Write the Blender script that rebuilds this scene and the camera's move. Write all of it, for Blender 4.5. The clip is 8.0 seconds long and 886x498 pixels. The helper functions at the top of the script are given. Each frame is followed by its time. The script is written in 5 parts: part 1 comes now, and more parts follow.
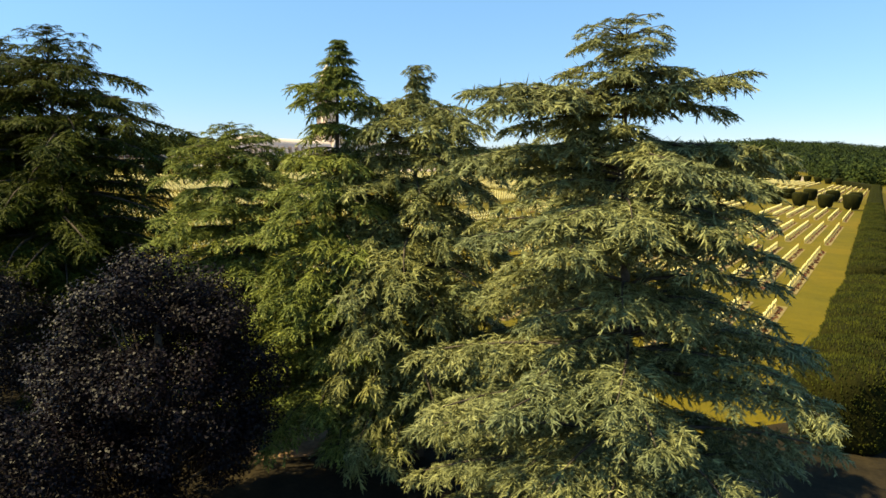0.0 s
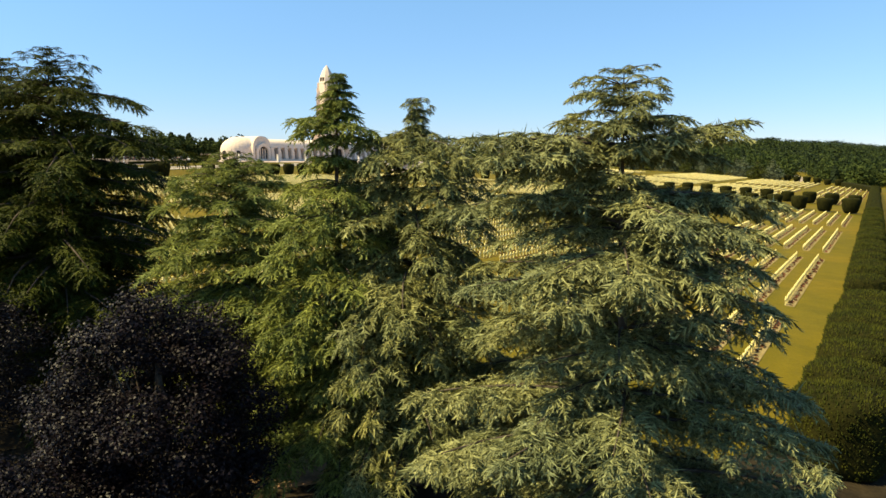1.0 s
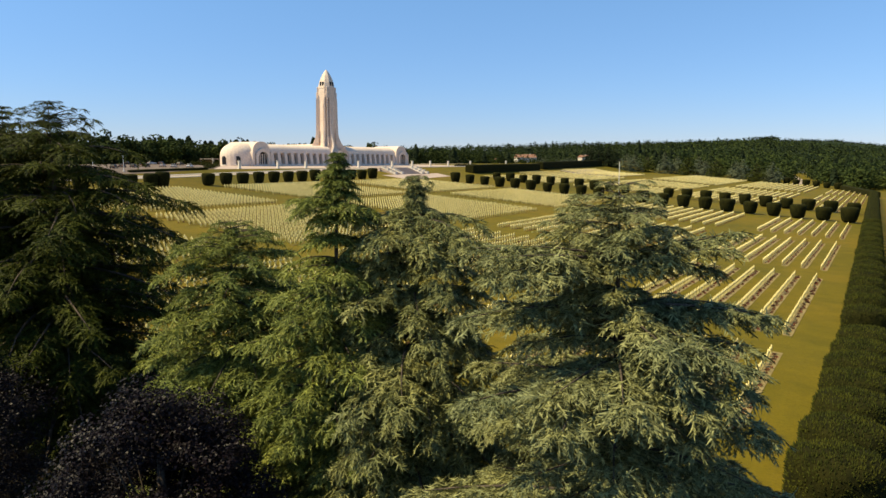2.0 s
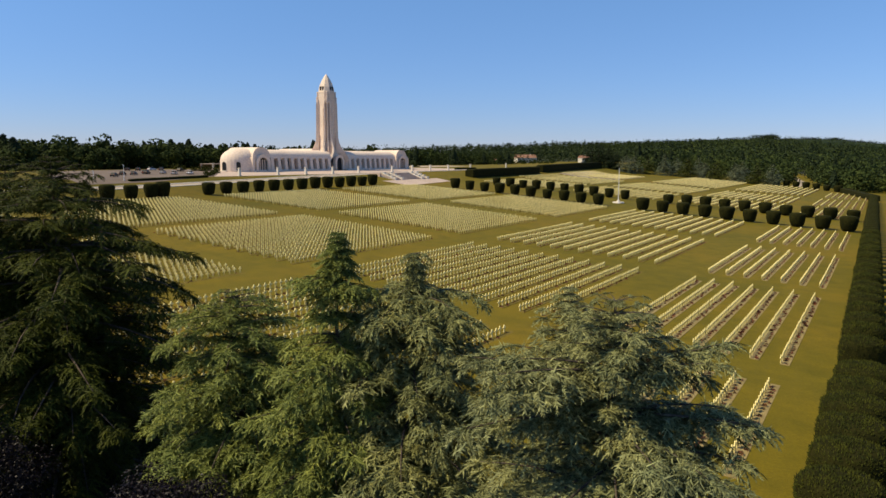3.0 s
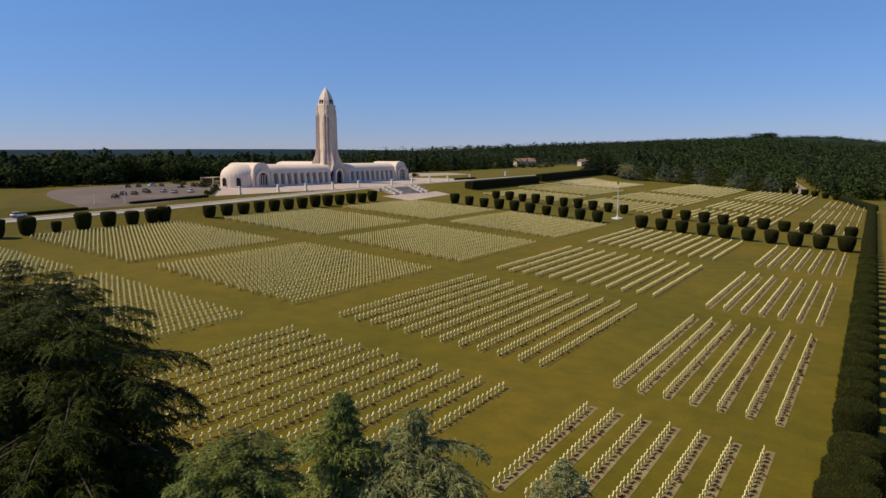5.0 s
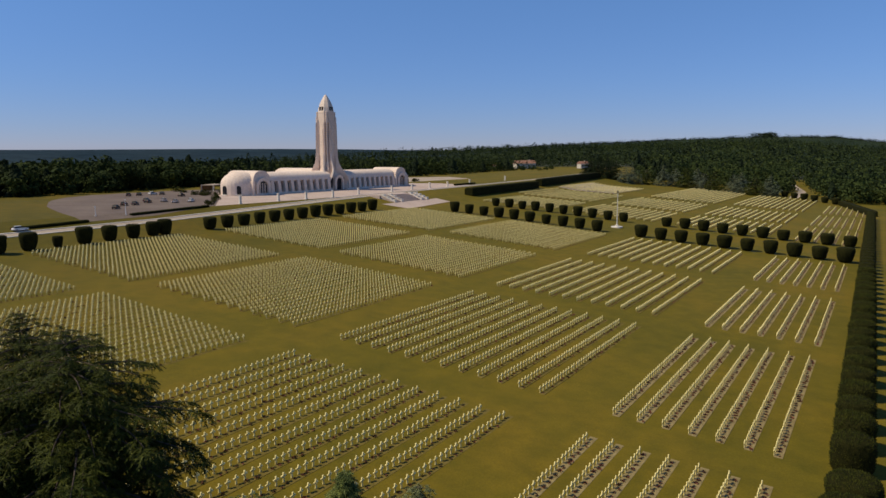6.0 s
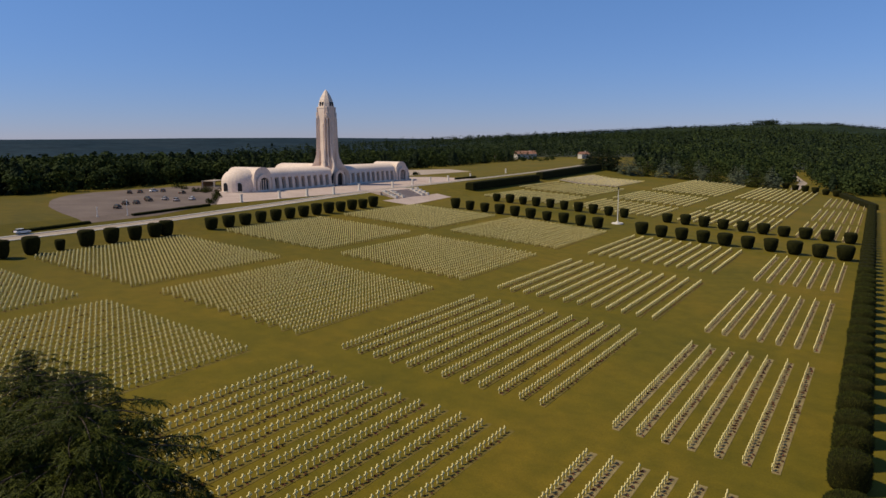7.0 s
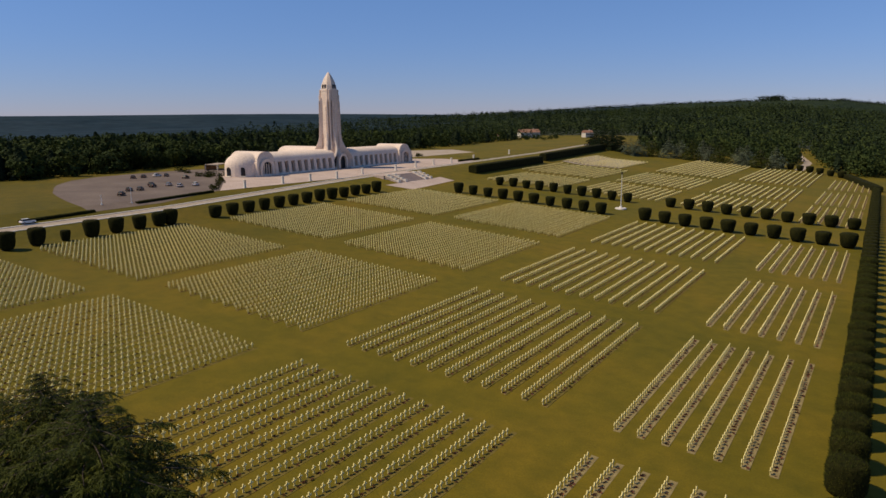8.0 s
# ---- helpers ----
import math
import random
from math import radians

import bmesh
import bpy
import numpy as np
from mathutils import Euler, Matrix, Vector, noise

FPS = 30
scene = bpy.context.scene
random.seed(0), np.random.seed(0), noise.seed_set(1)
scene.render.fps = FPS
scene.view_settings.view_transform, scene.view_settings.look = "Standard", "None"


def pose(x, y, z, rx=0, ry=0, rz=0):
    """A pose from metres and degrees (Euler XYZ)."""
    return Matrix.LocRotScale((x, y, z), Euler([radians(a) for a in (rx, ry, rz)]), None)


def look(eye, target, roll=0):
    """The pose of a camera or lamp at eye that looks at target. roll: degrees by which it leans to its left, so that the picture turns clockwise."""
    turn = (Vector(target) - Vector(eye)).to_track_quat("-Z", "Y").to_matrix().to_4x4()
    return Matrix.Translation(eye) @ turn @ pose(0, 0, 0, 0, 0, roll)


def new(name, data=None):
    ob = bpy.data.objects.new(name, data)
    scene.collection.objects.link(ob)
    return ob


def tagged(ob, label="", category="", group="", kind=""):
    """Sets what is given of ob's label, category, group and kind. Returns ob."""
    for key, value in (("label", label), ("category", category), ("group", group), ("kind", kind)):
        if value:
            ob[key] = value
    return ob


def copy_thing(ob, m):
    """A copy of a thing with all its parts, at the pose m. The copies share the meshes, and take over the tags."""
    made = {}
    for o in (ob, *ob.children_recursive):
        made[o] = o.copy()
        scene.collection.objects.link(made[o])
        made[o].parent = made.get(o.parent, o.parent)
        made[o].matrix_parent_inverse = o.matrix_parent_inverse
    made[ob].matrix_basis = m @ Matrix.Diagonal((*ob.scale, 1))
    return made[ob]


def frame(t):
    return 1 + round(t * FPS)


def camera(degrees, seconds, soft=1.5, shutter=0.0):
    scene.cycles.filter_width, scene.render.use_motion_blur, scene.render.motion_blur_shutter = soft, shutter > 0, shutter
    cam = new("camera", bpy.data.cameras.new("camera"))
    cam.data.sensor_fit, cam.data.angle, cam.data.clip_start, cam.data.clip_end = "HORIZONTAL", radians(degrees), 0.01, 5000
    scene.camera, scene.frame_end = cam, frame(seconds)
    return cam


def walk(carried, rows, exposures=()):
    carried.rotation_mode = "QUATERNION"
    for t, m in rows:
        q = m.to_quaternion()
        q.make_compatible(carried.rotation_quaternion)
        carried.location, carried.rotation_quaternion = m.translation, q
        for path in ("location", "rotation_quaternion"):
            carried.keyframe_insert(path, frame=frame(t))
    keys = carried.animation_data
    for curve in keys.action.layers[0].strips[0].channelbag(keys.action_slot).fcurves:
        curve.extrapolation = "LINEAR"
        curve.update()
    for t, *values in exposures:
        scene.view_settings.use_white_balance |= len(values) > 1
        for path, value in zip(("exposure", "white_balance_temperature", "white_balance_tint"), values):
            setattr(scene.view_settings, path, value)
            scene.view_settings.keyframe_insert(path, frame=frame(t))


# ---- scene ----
cam = camera(64.3, 8.0, soft=1.5)
PATH = [
    (0.0, -0.43, 2.65, 15.14, 33.24, -6.70, -0.01),
    (0.5, -0.42, 2.66, 15.62, 33.24, -6.82, 0.07),
    (1.0, -0.41, 2.67, 16.63, 33.19, -6.86, 0.10),
    (1.5, -0.44, 2.72, 18.30, 33.16, -6.94, 0.14),
    (3.0, -0.43, 2.84, 23.66, 33.16, -7.27, 0.15),
    (3.5, -0.46, 2.84, 25.47, 33.14, -7.31, 0.11),
    (4.0, -0.45, 2.81, 27.33, 33.15, -7.36, 0.07),
    (4.5, -0.41, 2.78, 29.18, 33.14, -7.40, 0.01),
    (6.0, -0.40, 2.63, 34.93, 33.12, -7.54, -0.08),
    (6.5, -0.36, 2.59, 36.81, 33.14, -7.67, -0.21),
    (7.0, -0.39, 2.56, 38.53, 33.19, -8.52, -0.25),
    (7.5, -0.47, 2.53, 40.31, 33.23, -9.41, -0.23),
    (8.0, -0.41, 2.50, 42.21, 33.45, -10.47, -0.31),
]
EXPOSURES = [(0.0, 0.98, 8600, -3), (1.0, 0.88, 8500, -2), (1.5, 0.70, 8100, 0), (3.0, 0.20, 7100, 7), (4.5, -0.09, 6600, 10), (6.5, -0.30, 6500, 12), (8.0, -0.32, 6800, 14)]


def eye_pose(x, y, z, yaw, pitch, roll):
    return pose(x, y, z, 90 + pitch, 0, yaw) @ pose(0, 0, 0, 0, 0, roll)


walk(cam, [(t, eye_pose(*row)) for t, *row in PATH], EXPOSURES)

# ---- light: a clear afternoon, the sun low on the side of the memorial ----
SUN_FROM = Vector((-0.45, -0.43, 0.78)).normalized()
elevation = math.asin(SUN_FROM.z)
azimuth = math.atan2(SUN_FROM.x, SUN_FROM.y)
world = bpy.data.worlds.new("sky")
scene.world = world
world.use_nodes = True
wn, wl = world.node_tree.nodes, world.node_tree.links
wn.clear()
sky = wn.new("ShaderNodeTexSky")
sky.sky_type = "NISHITA"
sky.sun_disc = False
sky.sun_elevation = elevation
sky.sun_rotation = azimuth
sky.altitude = 1500
sky.air_density = 1.0
sky.dust_density = 0.0
sky.ozone_density = 6.0
background = wn.new("ShaderNodeBackground")
background.inputs["Strength"].default_value = 0.108
wout = wn.new("ShaderNodeOutputWorld")
# a thin summer haze: paler and greyer towards the horizon all round
where = wn.new("ShaderNodeTexCoord")
split = wn.new("ShaderNodeSeparateXYZ")
haze = wn.new("ShaderNodeValToRGB")
haze.color_ramp.elements[0].position, haze.color_ramp.elements[0].color = 0.0, (0.62, 0.60, 0.86, 1)
haze.color_ramp.elements[1].position, haze.color_ramp.elements[1].color = 0.30, (0.98, 1.22, 1.38, 1)
mid = haze.color_ramp.elements.new(0.10)
mid.color = (0.72, 0.82, 1.06, 1)
air = wn.new("ShaderNodeMix")
air.data_type, air.blend_type = "RGBA", "MULTIPLY"
air.inputs["Factor"].default_value = 1.0
wl.new(where.outputs["Generated"], split.inputs[0])
wl.new(split.outputs["Z"], haze.inputs[0])
wl.new(sky.outputs[0], air.inputs[6])
wl.new(haze.outputs[0], air.inputs[7])
wl.new(air.outputs[2], background.inputs["Color"])
wl.new(background.outputs[0], wout.inputs["Surface"])
sun_data = bpy.data.lights.new("sun", "SUN")
sun_data.energy = 5.0
sun_data.angle = radians(0.53)
sun_data.color = (1.0, 0.88, 0.64)
sun = new("sun", sun_data)
sun.matrix_world = look(SUN_FROM * 300, (0, 0, 0))


# ---- materials ----
def shader(name, rough=0.8, spec=0.3):
    m = bpy.data.materials.new(name)
    m.use_nodes = True
    n, l = m.node_tree.nodes, m.node_tree.links
    b = n["Principled BSDF"]
    b.inputs["Roughness"].default_value = rough
    b.inputs["Specular IOR Level"].default_value = spec
    return m, n, l, b


def ramp_node(n, stops):
    r = n.new("ShaderNodeValToRGB")
    while len(r.color_ramp.elements) < len(stops):
        r.color_ramp.elements.new(0.5)
    for e, (p, c) in zip(r.color_ramp.elements, stops):
        e.position, e.color = p, (*c, 1)
    return r


def noise_node(n, l, scale, detail=4.0, rough=0.55, coords="Object"):
    tc = n.new("ShaderNodeTexCoord")
    t = n.new("ShaderNodeTexNoise")
    t.inputs["Scale"].default_value = scale
    t.inputs["Detail"].default_value = detail
    t.inputs["Roughness"].default_value = rough
    l.new(tc.outputs[coords], t.inputs["Vector"])
    return t


def mix_rgb(n, l, a, b, fac, mode="MIX", amount=0.5):
    x = n.new("ShaderNodeMix")
    x.data_type, x.blend_type = "RGBA", mode
    if fac is None:
        x.inputs["Factor"].default_value = amount
    else:
        l.new(fac, x.inputs["Factor"])
    for sock, v in ((x.inputs[6], a), (x.inputs[7], b)):
        if isinstance(v, tuple):
            sock.default_value = (*v, 1)
        else:
            l.new(v, sock)
    return x.outputs[2]


def bump_from(n, l, b, height, strength, distance):
    bn = n.new("ShaderNodeBump")
    bn.inputs["Strength"].default_value = strength
    bn.inputs["Distance"].default_value = distance
    l.new(height, bn.inputs["Height"])
    l.new(bn.outputs[0], b.inputs["Normal"])


def surface(name, c1, c2, big=0.3, fine=8.0, rough=0.85, spec=0.3, bump=0.3, dist=0.02, blotch=0.35):
    """A matt surface with stains and grain at two scales."""
    m, n, l, b = shader(name, rough, spec)
    t1, t2 = noise_node(n, l, big), noise_node(n, l, fine, 6, 0.65)
    r1 = ramp_node(n, [(0.32, c1), (0.68, c2)])
    l.new(t1.outputs["Fac"], r1.inputs[0])
    r2 = ramp_node(n, [(0.3, (1 - blotch,) * 3), (0.7, (1 + blotch * 0.4,) * 3)])
    l.new(t2.outputs["Fac"], r2.inputs[0])
    l.new(mix_rgb(n, l, r1.outputs[0], r2.outputs[0], None, "MULTIPLY", 1.0), b.inputs["Base Color"])
    if bump:
        bump_from(n, l, b, t2.outputs["Fac"], bump, dist)
    return m


def leafy(name, c1, c2, rough=0.6, spec=0.25, through_light=0.38, patch=0.35, tone=((0.72, 0.78, 0.8), (1.25, 1.16, 0.95))):
    """Foliage: each leaf or sprig its own shade, larger patches over the crown, some light through it."""
    m, n, l, b = shader(name, rough, spec)
    geo = n.new("ShaderNodeNewGeometry")
    r1 = ramp_node(n, [(0.0, c1), (1.0, c2)])
    l.new(geo.outputs["Random Per Island"], r1.inputs[0])
    t = noise_node(n, l, patch, 3)
    r2 = ramp_node(n, [(0.35, tone[0]), (0.68, tone[1])])
    l.new(t.outputs["Fac"], r2.inputs[0])
    col = mix_rgb(n, l, r1.outputs[0], r2.outputs[0], None, "MULTIPLY", 1.0)
    l.new(col, b.inputs["Base Color"])
    if through_light:
        tr = n.new("ShaderNodeBsdfTranslucent")
        l.new(col, tr.inputs["Color"])
        mx = n.new("ShaderNodeMixShader")
        mx.inputs[0].default_value = through_light
        l.new(b.outputs[0], mx.inputs[1])
        l.new(tr.outputs[0], mx.inputs[2])
        l.new(mx.outputs[0], n["Material Output"].inputs["Surface"])
    return m


def plain(name, c, rough=0.5, spec=0.4, metal=0.0):
    m, n, l, b = shader(name, rough, spec)
    b.inputs["Base Color"].default_value = (*c, 1)
    b.inputs["Metallic"].default_value = metal
    return m


def grass_material():
    m, n, l, b = shader("mown_grass", 0.9, 0.15)
    t1, t2, t3 = noise_node(n, l, 0.035, 5), noise_node(n, l, 0.3, 5, 0.6), noise_node(n, l, 5.0, 6, 0.7)
    r1 = ramp_node(n, [(0.28, (0.098, 0.083, 0.005)), (0.5, (0.125, 0.097, 0.006)), (0.72, (0.158, 0.109, 0.008))])
    l.new(t1.outputs["Fac"], r1.inputs[0])
    r2 = ramp_node(n, [(0.3, (0.78, 0.82, 0.8)), (0.7, (1.15, 1.1, 1.05))])
    l.new(t2.outputs["Fac"], r2.inputs[0])
    r3 = ramp_node(n, [(0.25, (0.72, 0.72, 0.72)), (0.75, (1.22, 1.22, 1.2))])
    l.new(t3.outputs["Fac"], r3.inputs[0])
    c = mix_rgb(n, l, r1.outputs[0], r2.outputs[0], None, "MULTIPLY", 1.0)
    c = mix_rgb(n, l, c, r3.outputs[0], None, "MULTIPLY", 1.0)
    # darker turf on the upper ground beside the road
    tc, sp, up = n.new("ShaderNodeTexCoord"), n.new("ShaderNodeSeparateXYZ"), n.new("ShaderNodeMapRange")
    up.inputs["From Min"].default_value, up.inputs["From Max"].default_value = -100, -190
    l.new(tc.outputs["Object"], sp.inputs[0])
    l.new(sp.outputs["X"], up.inputs["Value"])
    upper_turf = mix_rgb(n, l, c, (0.80, 0.80, 0.72), None, "MULTIPLY", 1.0)
    side, both = n.new("ShaderNodeMapRange"), n.new("ShaderNodeMath")
    side.inputs["From Min"].default_value, side.inputs["From Max"].default_value = 230, 150
    both.operation = "MULTIPLY"
    l.new(sp.outputs["Y"], side.inputs["Value"])
    l.new(up.outputs["Result"], both.inputs[0])
    l.new(side.outputs["Result"], both.inputs[1])
    c = mix_rgb(n, l, c, upper_turf, both.outputs[0])
    l.new(c, b.inputs["Base Color"])
    bump_from(n, l, b, t3.outputs["Fac"], 0.5, 0.06)
    return m


GRASS = grass_material()
WOODFLOOR = surface("forest_floor", (0.02, 0.025, 0.01), (0.045, 0.05, 0.018), 0.05, 0.6, 0.95)
STONE = surface("pale_limestone", (0.71, 0.56, 0.45), (0.80, 0.65, 0.53), 0.12, 1.6, 0.85, 0.25, 0.2, 0.05, 0.22)
STONE_TRIM = surface("white_stone", (0.62, 0.56, 0.48), (0.72, 0.66, 0.58), 0.3, 2.0, 0.8, 0.25, 0.15, 0.03, 0.18)
PAVING = surface("pinkish_gravel", (0.43, 0.33, 0.275), (0.53, 0.415, 0.35), 0.1, 1.5, 0.95, 0.2, 0.3, 0.03, 0.25)
ROAD = surface("pale_road", (0.34, 0.27, 0.20), (0.44, 0.355, 0.275), 0.15, 2.0, 0.92, 0.2, 0.2, 0.02, 0.25)
ASPHALT = surface("worn_asphalt", (0.125, 0.092, 0.074), (0.18, 0.137, 0.108), 0.08, 1.5, 0.92, 0.25, 0.2, 0.02, 0.25)
EARTH = surface("grave_bed_earth", (0.20, 0.150, 0.06), (0.32, 0.245, 0.11), 0.5, 5.0, 0.95, 0.15, 0.4, 0.03, 0.3)
BARE = surface("bare_soil", (0.22, 0.13, 0.075), (0.34, 0.21, 0.12), 0.6, 5.0, 0.95, 0.15, 0.5, 0.05, 0.35)
SHADED_LITTER = surface("shade_black_litter", (0.014, 0.011, 0.007), (0.038, 0.028, 0.015), 0.5, 5.0, 0.95, 0.1, 0.5, 0.04, 0.4)
PALE_GRAVEL = surface("pale_gravel", (0.34, 0.28, 0.24), (0.42, 0.35, 0.30), 0.2, 2.0, 0.95, 0.15, 0.2, 0.02, 0.2)
BED_TURF = surface("thin_turf_earth", (0.120, 0.092, 0.018), (0.190, 0.140, 0.036), 0.6, 5.0, 0.95, 0.1, 0.4, 0.03, 0.3)
CROSS = surface("white_cross_stone", (0.76, 0.63, 0.25), (0.86, 0.74, 0.34), 0.8, 9.0, 0.75, 0.3, 0.1, 0.01, 0.18)
DEAD_WOOD = surface("dead_wood", (0.20, 0.17, 0.14), (0.32, 0.28, 0.24), 1.5, 9.0, 0.9, 0.15, 0.3, 0.01, 0.3)
BARK = surface("cedar_bark", (0.055, 0.042, 0.033), (0.115, 0.09, 0.07), 1.5, 9.0, 0.95, 0.15, 0.7, 0.04, 0.4)
CEDAR_GREEN = leafy("cedar_green", (0.044, 0.062, 0.012), (0.285, 0.318, 0.084), 0.6, 0.18, 0.2)
CEDAR_SAGE = leafy("cedar_sage", (0.060, 0.068, 0.024), (0.330, 0.340, 0.145), 0.6, 0.18, 0.2)
CEDAR_BLUE = leafy("cedar_blue", (0.058, 0.066, 0.027), (0.335, 0.350, 0.168), 0.6, 0.18, 0.2)
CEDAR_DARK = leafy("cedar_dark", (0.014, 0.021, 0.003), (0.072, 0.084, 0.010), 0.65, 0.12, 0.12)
CEDAR_FAR = leafy("cedar_far", (0.040, 0.058, 0.036), (0.165, 0.190, 0.125), 0.7, 0.15, 0.1)
BEECH = leafy("copper_beech_leaves", (0.003, 0.0020, 0.0030), (0.0105, 0.0058, 0.0088), 0.5, 0.16, 0.02)
YEW = leafy("clipped_yew", (0.012, 0.015, 0.003), (0.055, 0.061, 0.010), 0.8, 0.08, 0.1)
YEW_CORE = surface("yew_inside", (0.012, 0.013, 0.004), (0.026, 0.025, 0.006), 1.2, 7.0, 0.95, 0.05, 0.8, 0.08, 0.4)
ROSE = leafy("rose_bush", (0.055, 0.038, 0.014), (0.22, 0.075, 0.055), 0.7, 0.2, 0.1)
WOODS = leafy("woodland_leaves", (0.018, 0.028, 0.008), (0.038, 0.052, 0.014), 0.85, 0.08, 0.1, 0.07, ((0.6, 0.68, 0.72), (1.4, 1.32, 1.05)))
WOODS_LIGHT = leafy("mixed_woodland_leaves", (0.024, 0.038, 0.012), (0.050, 0.066, 0.020), 0.85, 0.08, 0.1, 0.05, ((0.6, 0.68, 0.74), (1.45, 1.35, 1.05)))
WOODS_PINE = leafy("woodland_conifers", (0.012, 0.020, 0.010), (0.026, 0.037, 0.015), 0.85, 0.08, 0.05, 0.08, ((0.7, 0.75, 0.8), (1.3, 1.25, 1.05)))
# far woods with the blue of the distant haze painted into the colour
HAZE_RIDGE = surface("haze_blue_woods", (0.012, 0.026, 0.036), (0.024, 0.040, 0.050), 0.006, 0.02, 0.95, 0.05, 0.0, 1.0, 0.45)


def canopy_material():
    """Woods seen from afar: crowns as rounded cells."""
    m, n, l, b = shader("far_canopy", 0.95, 0.05)
    tc = n.new("ShaderNodeTexCoord")
    vo = n.new("ShaderNodeTexVoronoi")
    vo.inputs["Scale"].default_value = 0.085
    l.new(tc.outputs["Object"], vo.inputs["Vector"])
    r1 = ramp_node(n, [(0.1, (0.010, 0.018, 0.007)), (0.5, (0.024, 0.036, 0.013)), (0.9, (0.048, 0.060, 0.02))])
    l.new(vo.outputs["Color"], r1.inputs[0])
    t = noise_node(n, l, 0.006, 4)
    r2 = ramp_node(n, [(0.35, (0.6, 0.68, 0.8)), (0.65, (1.15, 1.1, 1.0))])
    l.new(t.outputs["Fac"], r2.inputs[0])
    l.new(mix_rgb(n, l, r1.outputs[0], r2.outputs[0], None, "MULTIPLY", 1.0), b.inputs["Base Color"])
    inv = n.new("ShaderNodeMath")
    inv.operation = "MULTIPLY"
    inv.inputs[1].default_value = -1.0
    l.new(vo.outputs["Distance"], inv.inputs[0])
    bump_from(n, l, b, inv.outputs[0], 1.0, 9.0)
    return m


CANOPY = canopy_material()
# window glass, also the painted shade of doorways and niches
GLASS_AND_SHADE = plain("dark_glass_and_shade", (0.015, 0.014, 0.016), 0.45, 0.2)
ROOF_TILE = surface("orange_roof_tiles", (0.27, 0.135, 0.085), (0.36, 0.19, 0.125), 0.5, 4.0, 0.85)
PLASTER = surface("cream_plaster", (0.55, 0.50, 0.42), (0.66, 0.60, 0.5), 0.4, 4.0, 0.9)
RUBBER = plain("black_rubber", (0.015, 0.015, 0.015), 0.8, 0.2)
STEEL = plain("wheel_steel", (0.4, 0.4, 0.42), 0.35, 0.5, 0.9)
LAMP_GLASS = plain("lamp_glass", (0.7, 0.15, 0.1), 0.2, 0.5)
HEAD_GLASS = plain("headlamp_glass", (0.75, 0.75, 0.75), 0.15, 0.5)
POLE_PAINT = plain("white_paint", (0.75, 0.73, 0.70), 0.45, 0.4)
CAR_PAINT = {
    "black": plain("black_car_paint", (0.010, 0.010, 0.011), 0.4, 0.3),
    "grey": plain("dark_grey_car_paint", (0.04, 0.04, 0.042), 0.4, 0.3),
    "white": plain("white_car_paint", (0.72, 0.72, 0.70), 0.3, 0.5),
    "silver": plain("silver_car_paint", (0.42, 0.42, 0.43), 0.3, 0.5, 0.3),
}


# ---- building helpers ----
def mesh_data(name, verts, faces, mat, smooth=False):
    me = bpy.data.meshes.new(name)
    me.from_pydata([tuple(v) for v in verts], [], [tuple(f) for f in faces])
    me.materials.append(mat)
    if smooth:
        me.polygons.foreach_set("use_smooth", [True] * len(me.polygons))
    me.update()
    return me


def tri_mesh(name, verts, tris, mat):
    """A mesh of many triangles from arrays."""
    verts, tris = np.asarray(verts, np.float32), np.asarray(tris, np.int32)
    me = bpy.data.meshes.new(name)
    me.vertices.add(len(verts))
    me.vertices.foreach_set("co", verts.ravel())
    me.loops.add(len(tris) * 3)
    me.loops.foreach_set("vertex_index", tris.ravel())
    me.polygons.add(len(tris))
    me.polygons.foreach_set("loop_start", np.arange(0, len(tris) * 3, 3, dtype=np.int32))
    me.polygons.foreach_set("loop_total", np.full(len(tris), 3, np.int32))
    me.materials.append(mat)
    me.update(calc_edges=True)
    return me


def part(name, data, material, parent, label=""):
    """Links a bmesh, or mesh data, as one mesh object under a thing or a part."""
    if isinstance(data, bmesh.types.BMesh):
        me = bpy.data.meshes.new(name)
        data.to_mesh(me)
        data.free()
        me.materials.append(material)
        data = me
    ob = new(name, data)
    ob.parent = parent
    return tagged(ob, label)


def empty(name, loc, label, category, group="", kind="", turn=0.0):
    ob = new(name)
    ob.matrix_basis = pose(*loc, 0, 0, turn)
    return tagged(ob, label, category, group, kind)


def box_bm(size, centre=(0, 0, 0), bevel=0.0, bm=None):
    bm = bm or bmesh.new()
    made = bmesh.ops.create_cube(bm, size=1.0, matrix=Matrix.Translation(centre) @ Matrix.Diagonal((*size, 1)))
    if bevel:
        edges = list({e for v in made["verts"] for e in v.link_edges})
        bmesh.ops.bevel(bm, geom=edges, offset=bevel, segments=2, affect="EDGES", profile=0.5)
    return bm


def cyl_bm(r1, r2, depth, centre=(0, 0, 0), seg=16, rot=None, bm=None):
    bm = bm or bmesh.new()
    m = Matrix.Translation(centre) @ (rot or Matrix.Identity(4))
    bmesh.ops.create_cone(bm, cap_ends=True, segments=seg, radius1=r1, radius2=r2, depth=depth, matrix=m)
    return bm


def loft(rings, close=True, caps=True):
    """Joins rings of equally many points into a skin."""
    k = len(rings[0])
    verts = [p for ring in rings for p in ring]
    faces = []
    for i in range(len(rings) - 1):
        for j in range(k if close else k - 1):
            a, b = i * k + j, i * k + (j + 1) % k
            faces.append((a, b, b + k, a + k))
    if caps and close:
        faces.append(tuple(range(k - 1, -1, -1)))
        faces.append(tuple(range((len(rings) - 1) * k, len(rings) * k)))
    return verts, faces


